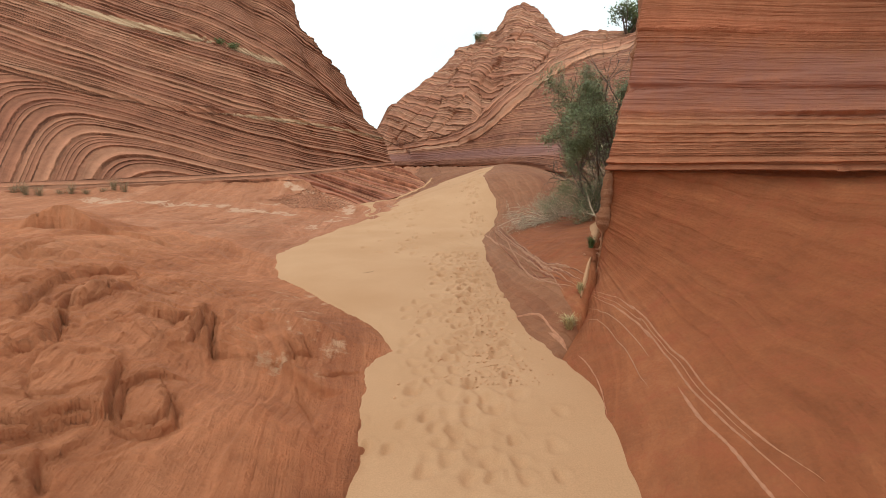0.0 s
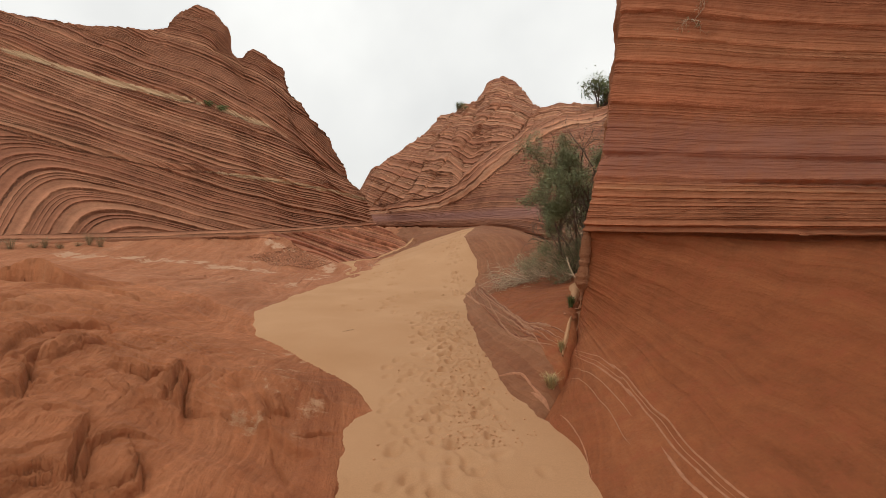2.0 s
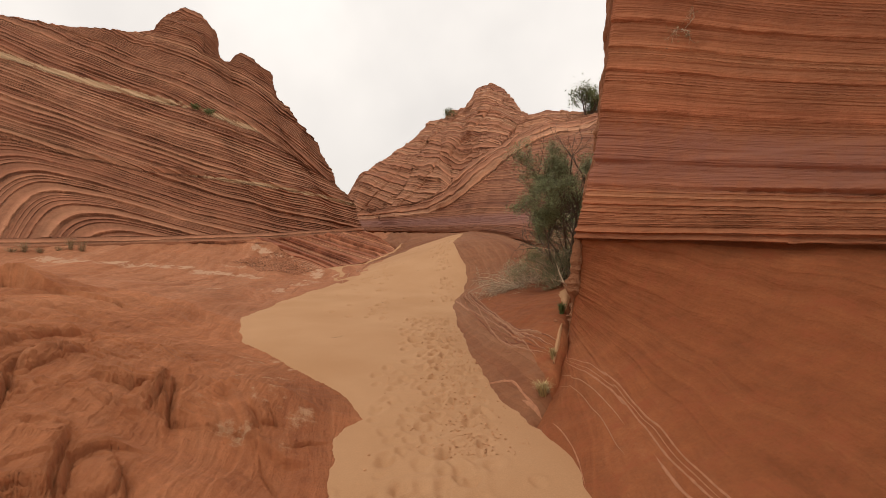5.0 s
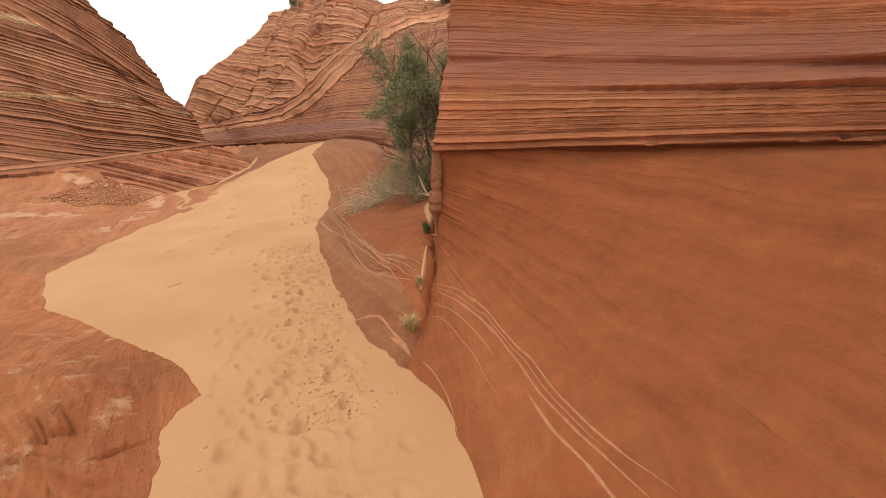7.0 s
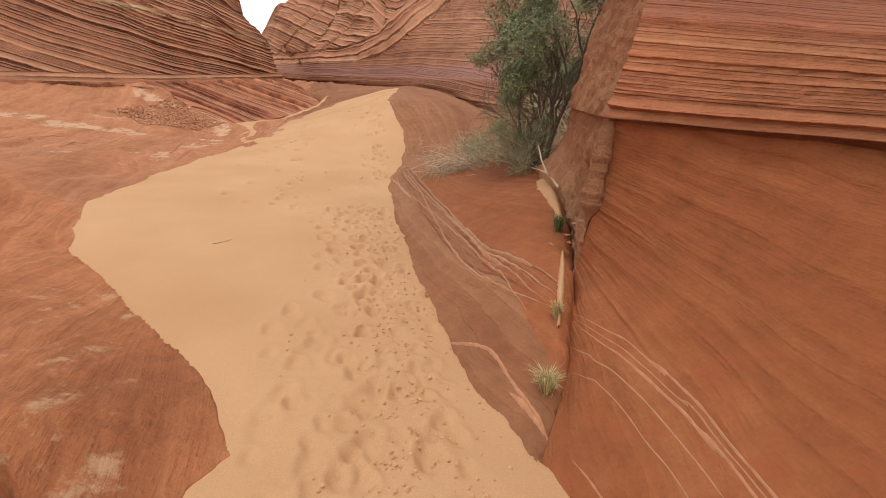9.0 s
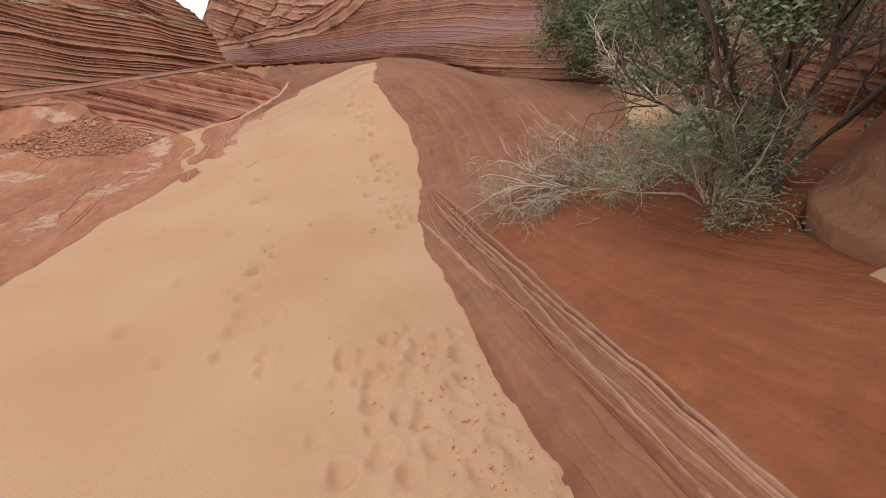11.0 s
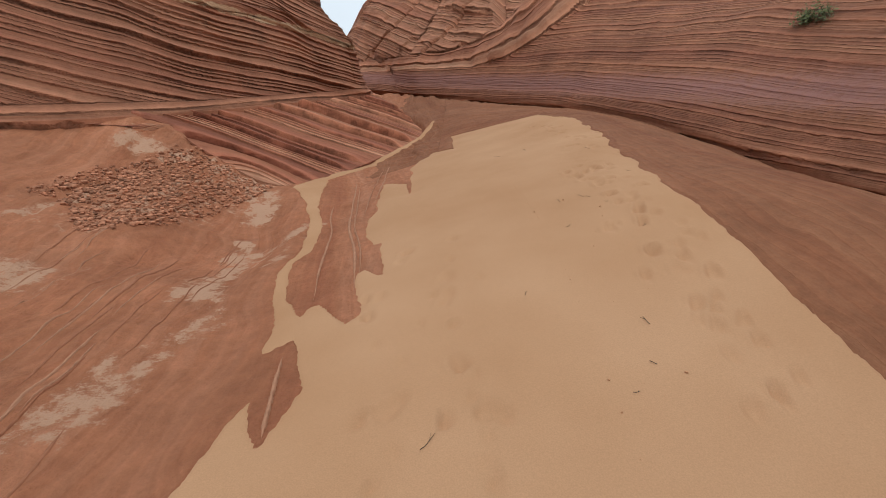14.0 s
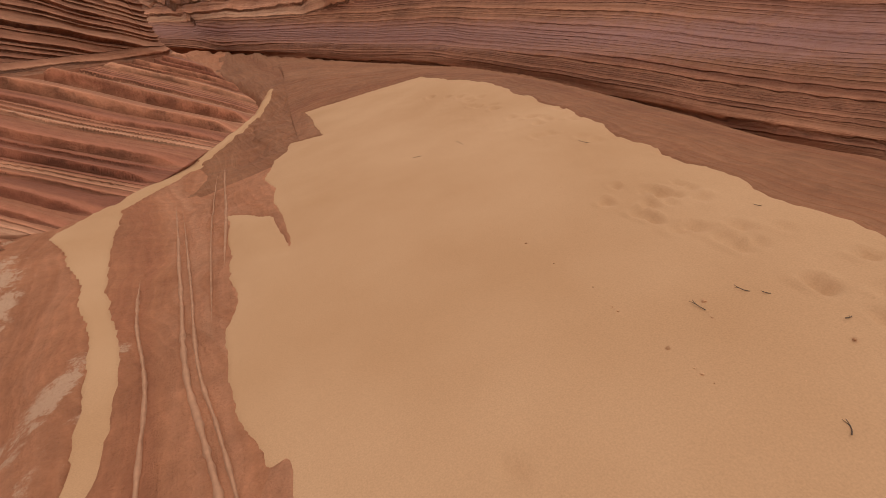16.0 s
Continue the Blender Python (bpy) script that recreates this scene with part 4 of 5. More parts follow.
def near_wall():
    nu, n1, n2 = 420, 170, 320
    f, g, r = curve(FOOT, nu), curve(LEDGE, nu), curve(RIM, nu)
    t = np.linspace(0, 1, n1)[None, :, None]
    low = f[:, None] + (g - f)[:, None] * t
    low[..., 2] -= 0.10 * np.sin(np.pi * t[..., 0])
    s = np.linspace(0, 1, n2) ** 1.5
    up = np.empty((nu, n2, 3))
    up[..., :2] = g[:, None, :2] + (r - g)[:, None, :2] * (1 - (1 - s) ** 4)[None, :, None]
    up[..., 2] = g[:, None, 2] + (r - g)[:, None, 2] * s[None, :]
    p = np.concatenate([low, up[:, 1:]], 1)
    x, y, z = p[..., 0], p[..., 1], p[..., 2]
    n = normals(p)
    n = n * (-1 if n[..., 0].mean() > 0 else 1)
    s_ = np.clip((x - 1.5) * 0.5 - (y - 5.0) * 0.86, -1, 6)
    is_up = np.arange(p.shape[1])[None, :] >= n1 - 1
    bu = (z - 1.45) * (1 + 0.1 * s_ + 0.08 * np.maximum(s_, 0) ** 2) + lumps(x, y, z, 6, 31) * 0.02
    bl = z + 0.24 * s_ - 0.02 * s_ ** 2 + lumps(x, y, z, 3, 32) * 0.08
    bd = np.where(is_up, bu + 11.45, bl)
    shelf = 1 - ease(1.72, 1.86, z)
    crumble = ease(-0.35, 0.45, lumps(x, y, 9 * z, 1.6, 37, 3))
    rel_up = 0.06 + SET_NEAR.relief(bu, 0.75) * (0.12 + 0.88 * shelf) * (0.55 + 0.45 * crumble) - 0.008 * shelf * ease(0.1, 0.6, lumps(x, y, 3 * z, 0.5, 38, 3)) + 0.015 * lumps(x, y, z, 1.5, 34) - 0.10 * ease(2.05, 2.1, z) * (1 - ease(2.1, 2.6, z)) * 0.2
    rel_lo = lumps(x, y, z, 2.5, 33) * 0.05 + (0.012 * ease(0.485, 0.515, lin_noise(bl, 0.17, 8)) + 0.005 * ease(0.47, 0.53, lin_noise(bl, 0.06, 9))) * ease(-0.3, 0.3, lumps(x, y, z, 1.3, 36)) + 0.006 * lumps(x, y, z, 0.35, 35, 2)
    # past the corner the wall is a plain broken face, set back below the ledge
    turn = 5 * (nu - 1) // 12
    past = (np.arange(nu) < turn - 3)[:, None] & np.ones(p.shape[:2], bool)
    broken = 0.035 * lumps(x, y, z, 0.7, 45) + 0.02 * lumps(x, y, z, 0.2, 46) - 0.05 * (~is_up) * ease(0.7, 1.0, z)
    p = p + n * np.where(past, broken, np.where(is_up, rel_up, rel_lo) * np.ones(p.shape[:2]))[..., None]
    tone = 0.62 * np.exp(-((bu - 0.78) / 0.36) ** 4) * is_up
    rib = np.where(is_up, SET_NEAR.phase(bu), SET_SKIN.phase(bl))
    back = p[:, -1:].copy()
    back[:, 0, 0] += 14
    back[:, 0, 2] += 0.3
    p = np.concatenate([p, back], 1)
    bd = np.concatenate([bd, bd[:, -1:] + 1], 1)
    tone = np.concatenate([tone, tone[:, -1:]], 1)
    rib = np.concatenate([rib, rib[:, -1:] + 1], 1)
    skirt = p[:, :1].copy()
    skirt[:, 0, 0] += 0.12
    skirt[:, 0, 2] -= 0.7
    p = np.concatenate([skirt, p], 1)
    bd, tone, rib = (np.concatenate([a[:, :1], a], 1) for a in (bd, tone, rib))
    ob = sheet("cliff_near", p, bd, M_WALL, extra=tone, rib=rib)
    ob.data.materials.append(M_LOWER)
    ob.data.materials.append(M_FACE)
    idx = np.zeros((nu - 1, p.shape[1] - 1), np.int32)
    idx[:, :n1 - 1] = 1
    idx[:turn - 3, :] = 2
    ob.data.polygons.foreach_set("material_index", idx.reshape(-1))
    return ob


NEAR = tagged(near_wall(), "near sandstone wall, banded above a ledge and smooth below", "cliff", kind="structure")

# ---------------------------------------------------------------- helpers for things
from mathutils.bvhtree import BVHTree

NEAR_TREE = BVHTree.FromPolygons([v.co[:] for v in NEAR.data.vertices], [tuple(f.vertices) for f in NEAR.data.polygons])


def near_at(x, y):
    hit = NEAR_TREE.ray_cast(Vector((x, y, 1.38)), Vector((0, 0, -1)))
    return hit[0].z if hit[0] else ground_at(x, y)


def simple_material(name, colour, rough=0.9, vary=0.25, scale=30.0, islands=False, bump=0.3, span=(0.55, 1.5)):
    """A plain surface with grain; islands: each loose piece gets its own shade."""
    m = bpy.data.materials.new(name)
    m.use_nodes = True
    n, l = m.node_tree.nodes, m.node_tree.links
    b = n["Principled BSDF"]
    b.inputs["Roughness"].default_value = rough
    b.inputs["Specular IOR Level"].default_value = 0.2
    g = n.new("ShaderNodeNewGeometry")
    t = n.new("ShaderNodeTexNoise")
    t.inputs["Scale"].default_value, t.inputs["Detail"].default_value = scale, 4
    l.new(g.outputs["Position"], t.inputs["Vector"])
    r = n.new("ShaderNodeMapRange")
    r.inputs["To Min"].default_value, r.inputs["To Max"].default_value = 1 - vary, 1 + vary
    l.new(t.outputs["Fac"], r.inputs["Value"])
    k = n.new("ShaderNodeMath")
    k.operation = "MULTIPLY"
    l.new(r.outputs["Result"], k.inputs[0])
    k.inputs[1].default_value = 1.0
    if islands:
        r2 = n.new("ShaderNodeMapRange")
        r2.inputs["To Min"].default_value, r2.inputs["To Max"].default_value = span
        l.new(g.outputs["Random Per Island"], r2.inputs["Value"])
        l.new(r2.outputs["Result"], k.inputs[1])
    v = n.new("ShaderNodeVectorMath")
    v.operation = "SCALE"
    v.inputs[0].default_value = colour
    l.new(k.outputs[0], v.inputs["Scale"])
    l.new(v.outputs["Vector"], b.inputs["Base Color"])
    bp = n.new("ShaderNodeBump")
    bp.inputs["Strength"].default_value, bp.inputs["Distance"].default_value = bump, 0.01
    l.new(t.outputs["Fac"], bp.inputs["Height"])
    l.new(bp.outputs["Normal"], b.inputs["Normal"])
    return m


M_VEIN = simple_material("pale_vein_stone", (0.44, 0.20, 0.11), vary=0.35, scale=25)
M_RIB = simple_material("thin_layer_stone", (0.33, 0.135, 0.07), vary=0.3, scale=20)
M_RIB2 = simple_material("pale_layer_stone", (0.42, 0.21, 0.12), vary=0.3, scale=20)
M_STONE = simple_material("rubble_stone", (0.40, 0.18, 0.10), vary=0.3, scale=40, islands=True, span=(0.5, 1.5))
M_CLOD = simple_material("sand_clod", (0.52, 0.28, 0.145), vary=0.2, scale=60, islands=True, span=(0.85, 1.15))
M_BARK = simple_material("grey_bark", (0.16, 0.115, 0.085), vary=0.35, scale=60)
M_DRYWOOD = simple_material("bleached_dead_wood", (0.55, 0.43, 0.30), vary=0.4, scale=40, islands=True)
M_TWIG = simple_material("dark_twig_wood", (0.10, 0.065, 0.045), vary=0.3, scale=80)
M_LEAF = simple_material("grey_green_leaves", (0.215, 0.235, 0.115), rough=0.6, vary=0.3, scale=5, islands=True)
M_LEAF_DARK = simple_material("dark_green_leaves", (0.125, 0.14, 0.05), rough=0.6, vary=0.3, scale=5, islands=True)
M_LEAF_DRY = simple_material("olive_dry_leaves", (0.15, 0.135, 0.065), rough=0.7, vary=0.3, scale=5, islands=True)
M_GRASS = simple_material("straw_grass", (0.46, 0.36, 0.17), rough=0.7, vary=0.3, scale=8, islands=True)
M_GRASS_GREEN = simple_material("green_grass", (0.10, 0.13, 0.045), rough=0.7, vary=0.3, scale=8, islands=True)


def mesh_of(name, verts, faces, material, smooth=False):
    me = bpy.data.meshes.new(name)
    me.from_pydata([tuple(v) for v in verts], [], [tuple(f) for f in faces])
    me.materials.append(material)
    if smooth:
        me.polygons.foreach_set("use_smooth", [True] * len(me.polygons))
    me.update()
    return me


def child(name, me, parent, label=""):
    ob = new(name, me)
    ob.parent = parent
    if label:
        ob["label"] = label
    return ob


def drape(points, surface, width, height, n=60, seed=0, sink=0.012, jag=0.35):
    """A thin ridge that follows a surface."""
    r = random.Random(seed)
    c = curve([(x, y, 0) for x, y in points], n)[:, :2]
    t = np.gradient(c, axis=0)
    t /= np.linalg.norm(t, axis=1, keepdims=True)
    side = np.stack([-t[:, 1], t[:, 0]], 1)
    verts, faces = [], []
    for k in range(n):
        end = min(1, 6 * min(k, n - 1 - k) / n + 0.05)
        w = width * end * (1 + jag * (r.random() - 0.5) * 2)
        h = height * end * (1 + jag * (r.random() - 0.5) * 2)
        for u, hh in ((-0.5, -sink), (-0.32, 0.7 * h), (0.05, h), (0.36, 0.6 * h), (0.5, -sink)):
            x, y = c[k] + side[k] * u * w
            verts.append((x, y, hh))
    if surface is None:
        zz = ground_many([v[:2] for v in verts])
    else:
        zz = [surface(v[0], v[1]) for v in verts]
    verts = [(v[0], v[1], v[2] + q) for v, q in zip(verts, zz)]
    for k in range(n - 1):
        for j in range(4):
            a = k * 5 + j
            faces.append((a, a + 5, a + 6, a + 1))
    return verts, faces


def ground_many(verts_xy):
    a = np.array(verts_xy)
    return ground_height(a[:, 0], a[:, 1])[0]


# veins and layer edges that stand out of the rock
def vein(points, surface, width, height, parent, mat, seed, n=60, name="vein", label="pale mineral vein standing out of the rock"):
    v, f = drape(points, surface, width, height, n, seed)
    return child(name, mesh_of(name, v, f, mat, True), parent, label)


vein([(1.12, 4.28), (1.23, 3.72), (1.26, 3.22), (1.26, 2.84), (1.24, 2.56), (1.22, 2.28), (1.235, 2.02), (1.26, 1.72)], near_at, 0.009, 0.007, NEAR, M_VEIN, 1, 110)
vein([(1.10, 4.22), (1.175, 3.70), (1.215, 3.30), (1.22, 2.97), (1.185, 2.62), (1.17, 2.30), (1.18, 2.02), (1.19, 1.7)], near_at, 0.010, 0.007, NEAR, M_VEIN, 2, 110)
vein([(1.11, 4.25), (1.20, 3.71), (1.238, 3.26), (1.24, 2.90), (1.213, 2.59), (1.195, 2.29), (1.205, 2.02)], near_at, 0.005, 0.004, NEAR, M_VEIN, 3, 90)
vein([(1.14, 2.60), (1.11, 2.30), (1.11, 2.0), (1.10, 1.6)], near_at, 0.016, 0.006, NEAR, M_VEIN, 4, 60)
vein([(1.05, 4.05), (1.11, 3.70), (1.15, 3.33), (1.15, 3.0)], near_at, 0.006, 0.004, NEAR, M_RIB2, 8, 60)
vein([(0.99, 3.90), (1.05, 3.60), (1.07, 3.3), (1.06, 3.0), (1.03, 2.7)], near_at, 0.005, 0.004, NEAR, M_RIB2, 9, 60)
vein([(0.82, 3.44), (0.84, 3.30), (0.85, 3.17), (0.84, 2.92), (0.78, 2.59)], near_at, 0.008, 0.006, NEAR, M_VEIN, 5, 40)
vein([(0.47, 4.52), (0.60, 4.36), (0.69, 4.18), (0.73, 3.92), (0.77, 3.70), (0.80, 3.52)], None, 0.018, 0.012, ground, M_VEIN, 6, 50)
vein([(0.70, 3.9), (0.74, 3.78), (0.775, 3.62)], None, 0.03, 0.008, ground, M_VEIN, 7, 24)
RIB_LINE = [(0.81, 10.7), (0.77, 9.7), (0.79, 8.8), (0.83, 8.0), (0.85, 6.9), (0.88, 5.6), (0.95, 4.85), (1.06, 4.30)]
M_RIB_DARK = simple_material("dark_layer_stone", (0.235, 0.085, 0.045), vary=0.3, scale=20)
fan_ = random.Random(8)
for k in range(13):
    off, w, h = 0.07 - 0.024 * k, fan_.uniform(0.010, 0.020), fan_.uniform(0.010, 0.022)
    m = (M_RIB2, M_RIB_DARK, M_RIB)[k % 3]
    pts = [(x + off * (0.6 + 0.4 * math.sin(j + k)) * (1 if j else 0.3), y) for j, (x, y) in enumerate(RIB_LINE)]
    vein(pts, None, w, h, ground, m, 10 + k, 110, "layer_edge", "thin edge of a sandstone layer")
vein([(0.50, 9.7), (0.55, 9.0), (0.60, 8.3), (0.66, 7.7)], None, 0.03, 0.02, ground, M_RIB2, 20, 50, "layer_edge", "thin edge of a sandstone layer")
for k, (pts, w) in enumerate((
        ([(-2.95, 20.5), (-2.66, 18.2), (-2.45, 16.6), (-2.30, 15.9), (-2.17, 15.3), (-2.0, 14.2)], 0.04),
        ([(-2.86, 20.3), (-2.58, 18.2), (-2.38, 16.6), (-2.23, 15.9), (-2.11, 15.3), (-2.0, 14.5)], 0.025),
        ([(-2.97, 18.2), (-2.86, 17.4), (-2.66, 16.5), (-2.52, 15.3), (-2.36, 14.3)], 0.03),
        ([(-2.42, 22.0), (-2.36, 20.5), (-2.30, 19.2), (-2.27, 17.8)], 0.035),
        ([(-2.5, 21.5), (-2.47, 19.8), (-2.4, 18.3), (-2.32, 17.0)], 0.02),
        ([(-2.35, 13.4), (-2.27, 12.9), (-2.22, 12.6)], 0.03))):
    vein(pts, None, w, 0.025, ground, M_RIB2, 30 + k, 70, "layer_edge", "thin edge of a sandstone layer")


ridge = random.Random(31)
for k in range(46):
    x0, y0, ln = ridge.uniform(-5.6, -2.9), ridge.uniform(9.5, 16.0), ridge.uniform(0.7, 2.4)
    if x0 > -3.4 and 11.8 < y0:
        x0 -= 0.5
    bend = ridge.uniform(-0.035, 0.035)
    pts = [(x0 - 0.14 * ln * u + bend * math.sin(3 * u) + 0.01 * ridge.uniform(-1, 1), y0 + ln * u) for u in (0, 0.25, 0.5, 0.75, 1)]
    vein(pts, None, ridge.uniform(0.010, 0.022), ridge.uniform(0.006, 0.014), ground, ridge.choice((M_RIB, M_RIB, M_RIB2)), 60 + k, 44, "layer_edge", "thin edge of a sandstone layer")
for k in range(16):
    y0, ln = ridge.uniform(9.3, 11.4), ridge.uniform(0.5, 1.6)
    x0 = ridge.uniform(1.5, 3.0)
    pts = [(x0 + (0.30 - 0.16 * (y0 - 9) * 0.4) * ln * u + 0.015 * ridge.uniform(-1, 1), y0 + ln * u) for u in (0, 0.33, 0.66, 1)]
    vein(pts, None, ridge.uniform(0.012, 0.03), ridge.uniform(0.008, 0.018), ground, ridge.choice((M_RIB2, M_VEIN)), 100 + k, 40, "layer_edge", "thin edge of a sandstone layer")


# small drifts of sand away from the main one
def drift(points, widths, seed, lift=0.012, n=46):
    r = random.Random(seed)
    c = curve([(x, y, w) for (x, y), w in zip(points, widths)], n)
    t = np.gradient(c[:, :2], axis=0)
    t /= np.linalg.norm(t, axis=1, keepdims=True)
    side = np.stack([-t[:, 1], t[:, 0]], 1)
    rows, cols = [], np.linspace(-0.5, 0.5, 9)
    for k in range(n):
        w = max(0.01, c[k, 2]) * (1 + 0.35 * (r.random() - 0.5))
        for u in cols:
            x, y = c[k, :2] + side[k] * u * w
            rows.append((x, y, lift - 0.06 * (2 * abs(u)) ** 3))
    a = np.array(rows)
    level = ground_many(c[:, :2])
    level = np.convolve(np.pad(level, 3, mode="edge"), np.ones(7) / 7, "valid")
    a[:, 2] += 0.5 * np.repeat(level, 9) + 0.5 * ground_many(a[:, :2])
    return tagged(sheet("sand_drift", a.reshape(n, 9, 3), None, M_SAND), "narrow drift of sand lying in a rock hollow", "sand", kind="structure")


drift([(1.00, 4.10), (1.08, 4.30), (1.14, 4.45), (1.22, 4.65)], [0.02, 0.05, 0.05, 0.02], 1, lift=0.02)
drift([(1.30, 4.90), (1.42, 5.25), (1.56, 5.75), (1.70, 6.2), (1.84, 6.6)], [0.03, 0.08, 0.14, 0.22, 0.26], 4, lift=0.02)
drift([(4.75, 13.3), (4.3, 12.0), (3.75, 10.9), (3.2, 9.9), (2.7, 9.0)], [0.5, 0.5, 0.55, 0.6, 0.4], 2, lift=0.03)
drift([(-3.3, 21.4), (-2.5, 23.5), (-1.75, 25.6), (-1.45, 26.6)], [0.3, 0.22, 0.28, 0.15], 3, lift=0.03)


# ---------------------------------------------------------------- stones
def stone_mesh(r, count, place, size, squash=0.6):
    """Many small angular stones in one mesh."""
    base = bmesh.new()
    bmesh.ops.create_icosphere(base, subdivisions=1, radius=1.0)
    bv = np.array([v.co[:] for v in base.verts])
    bf = [[v.index for v in f.verts] for f in base.faces]
    base.free()
    verts, faces = [], []
    for k in range(count):
        x, y, z = place(r)
        s = size(r)
        v = bv * (1 + 0.45 * (r.random(len(bv))[:, None] - 0.5)) * s * np.array([1.0, 0.6 + 0.5 * r.random(), squash * (0.6 + 0.6 * r.random())])
        a = r.random() * 6.3
        v = v @ np.array([[math.cos(a), math.sin(a), 0], [-math.sin(a), math.cos(a), 0], [0, 0, 1]])
        o = len(verts)
        verts.extend(v + np.array([x, y, z + 0.25 * s]))
        faces.extend([[i + o for i in f] for f in bf])
    return verts, faces


RUBBLE = [(-6.55, 16.7), (-6.1, 16.75), (-5.7, 16.3), (-5.3, 15.9), (-4.9, 16.3), (-4.8, 17.0), (-4.7, 18.0), (-4.35, 19.0), (-4.4, 19.5), (-5.0, 19.5), (-5.6, 19.5), (-5.95, 19.4), (-6.15, 18.4), (-6.5, 17.3)]
rr = np.random.default_rng(11)
cand = np.stack([rr.uniform(-6.9, -4.2, 12000), rr.uniform(15.5, 19.7, 12000)], 1)
rd, _ = dist_line(cand[:, 0], cand[:, 1], RUBBLE + RUBBLE[:1])
keep = inside(cand[:, 0], cand[:, 1], RUBBLE) | (rd < 0.12 * rr.random(12000))
cand = cand[keep][:4200]
cz = ground_many(cand) + 0.02 * grain2(cand[:, 0], cand[:, 1], 0.4, 61, 3)
spots = iter(zip(cand[:, 0], cand[:, 1], cz))
rv, rf = stone_mesh(rr, len(cand), lambda r: next(spots), lambda r: 0.008 + 0.036 * r.random() ** 3.5)
tagged(new("rubble", mesh_of("rubble", rv, rf, M_STONE)), "spread of broken brown sandstone rubble on bare rock", "rubble", kind="stuff")

pr = np.random.default_rng(12)


def clod_place(r):
    if r.random() < 0.93:
        y = 3.0 + 4.5 * r.random() ** 1.3
        x = 0.22 + 0.16 * r.normal()
    else:
        y = r.uniform(2.5, 17)
        x = r.uniform(-1.2, 0.7)
    x = min(max(x, -0.4), 0.62 if y > 3.4 else 0.6)
    return x, y, sand_at(x, y)


cv, cf = stone_mesh(pr, 2400, clod_place, lambda r: 0.003 + 0.009 * r.random() ** 3.5, 0.8)
tagged(new("sand_clods", mesh_of("sand_clods", cv, cf, M_CLOD)), "small clods and grit kicked up along the trail", "gravel", kind="stuff")

# broken chips under the near wall
hv, hf = stone_mesh(np.random.default_rng(14), 14, lambda r: (lambda x, y: (x, y, max(ground_at(x, y), near_at(x, y))))(1.40 + 0.10 * r.normal(), 4.82 + 0.10 * r.normal()), lambda r: 0.008 + 0.022 * r.random(), 0.5)
tagged(new("stone_chips", mesh_of("stone_chips", hv, hf, M_VEIN)), "pale broken stone chips at the foot of the wall", "gravel", kind="stuff")


# ---------------------------------------------------------------- plants
def tube(verts, faces, pts, r0, r1, sides):
    o = len(verts)
    n = len(pts)
    for k, p in enumerate(pts):
        d = (pts[min(k + 1, n - 1)] - pts[max(k - 1, 0)]).normalized()
        a = d.orthogonal().normalized()
        b = d.cross(a)
        r = r0 + (r1 - r0) * k / (n - 1)
        for j in range(sides):
            t = 2 * math.pi * j / sides
            verts.append(p + (a * math.cos(t) + b * math.sin(t)) * r)
    for k in range(n - 1):
        for j in range(sides):
            q = (j + 1) % sides
            faces.append((o + k * sides + j, o + k * sides + q, o + (k + 1) * sides + q, o + (k + 1) * sides + j))


def grow(r, start, way, length, radius, level, verts, faces, tips, droop, split, wild):
    pts, d, p = [start.copy()], way.normalized(), start.copy()
    steps_ = 5
    for k in range(steps_):
        d = (d + Vector((r.gauss(0, wild), r.gauss(0, wild), r.gauss(0, wild) + droop))).normalized()
        p = p + d * length / steps_
        pts.append(p.copy())
    tube(verts, faces, pts, radius, radius * 0.5, 5 if level == 0 else 3)
    if level >= 3:
        tips.extend(pts[2:])
        return
    for k in range(split[level]):
        i = r.randint(2, steps_)
        turn = Vector((r.gauss(0, 1), r.gauss(0, 1), r.gauss(0.2, 0.7))).normalized()
        grow(r, pts[i], d * 0.8 + turn * 0.75, length * r.uniform(0.45, 0.7), radius * 0.5, level + 1, verts, faces, tips, droop, split, wild)


def leaf_cloud(r, tips, count, size, reach):
    verts, faces = [], []
    for k in range(count):
        c = r.choice(tips) + Vector((r.gauss(0, reach), r.gauss(0, reach), r.gauss(0, reach)))
        a = Vector((r.gauss(0, 1), r.gauss(0, 1), r.gauss(0, 1))).normalized()
        b = a.orthogonal().normalized()
        s = size * r.uniform(0.6, 1.4)
        o = len(verts)
        verts += [c - a * s, c + b * s * 0.42, c + a * s, c - b * s * 0.42]
        faces.append((o, o + 1, o + 2, o + 3))
    return verts, faces


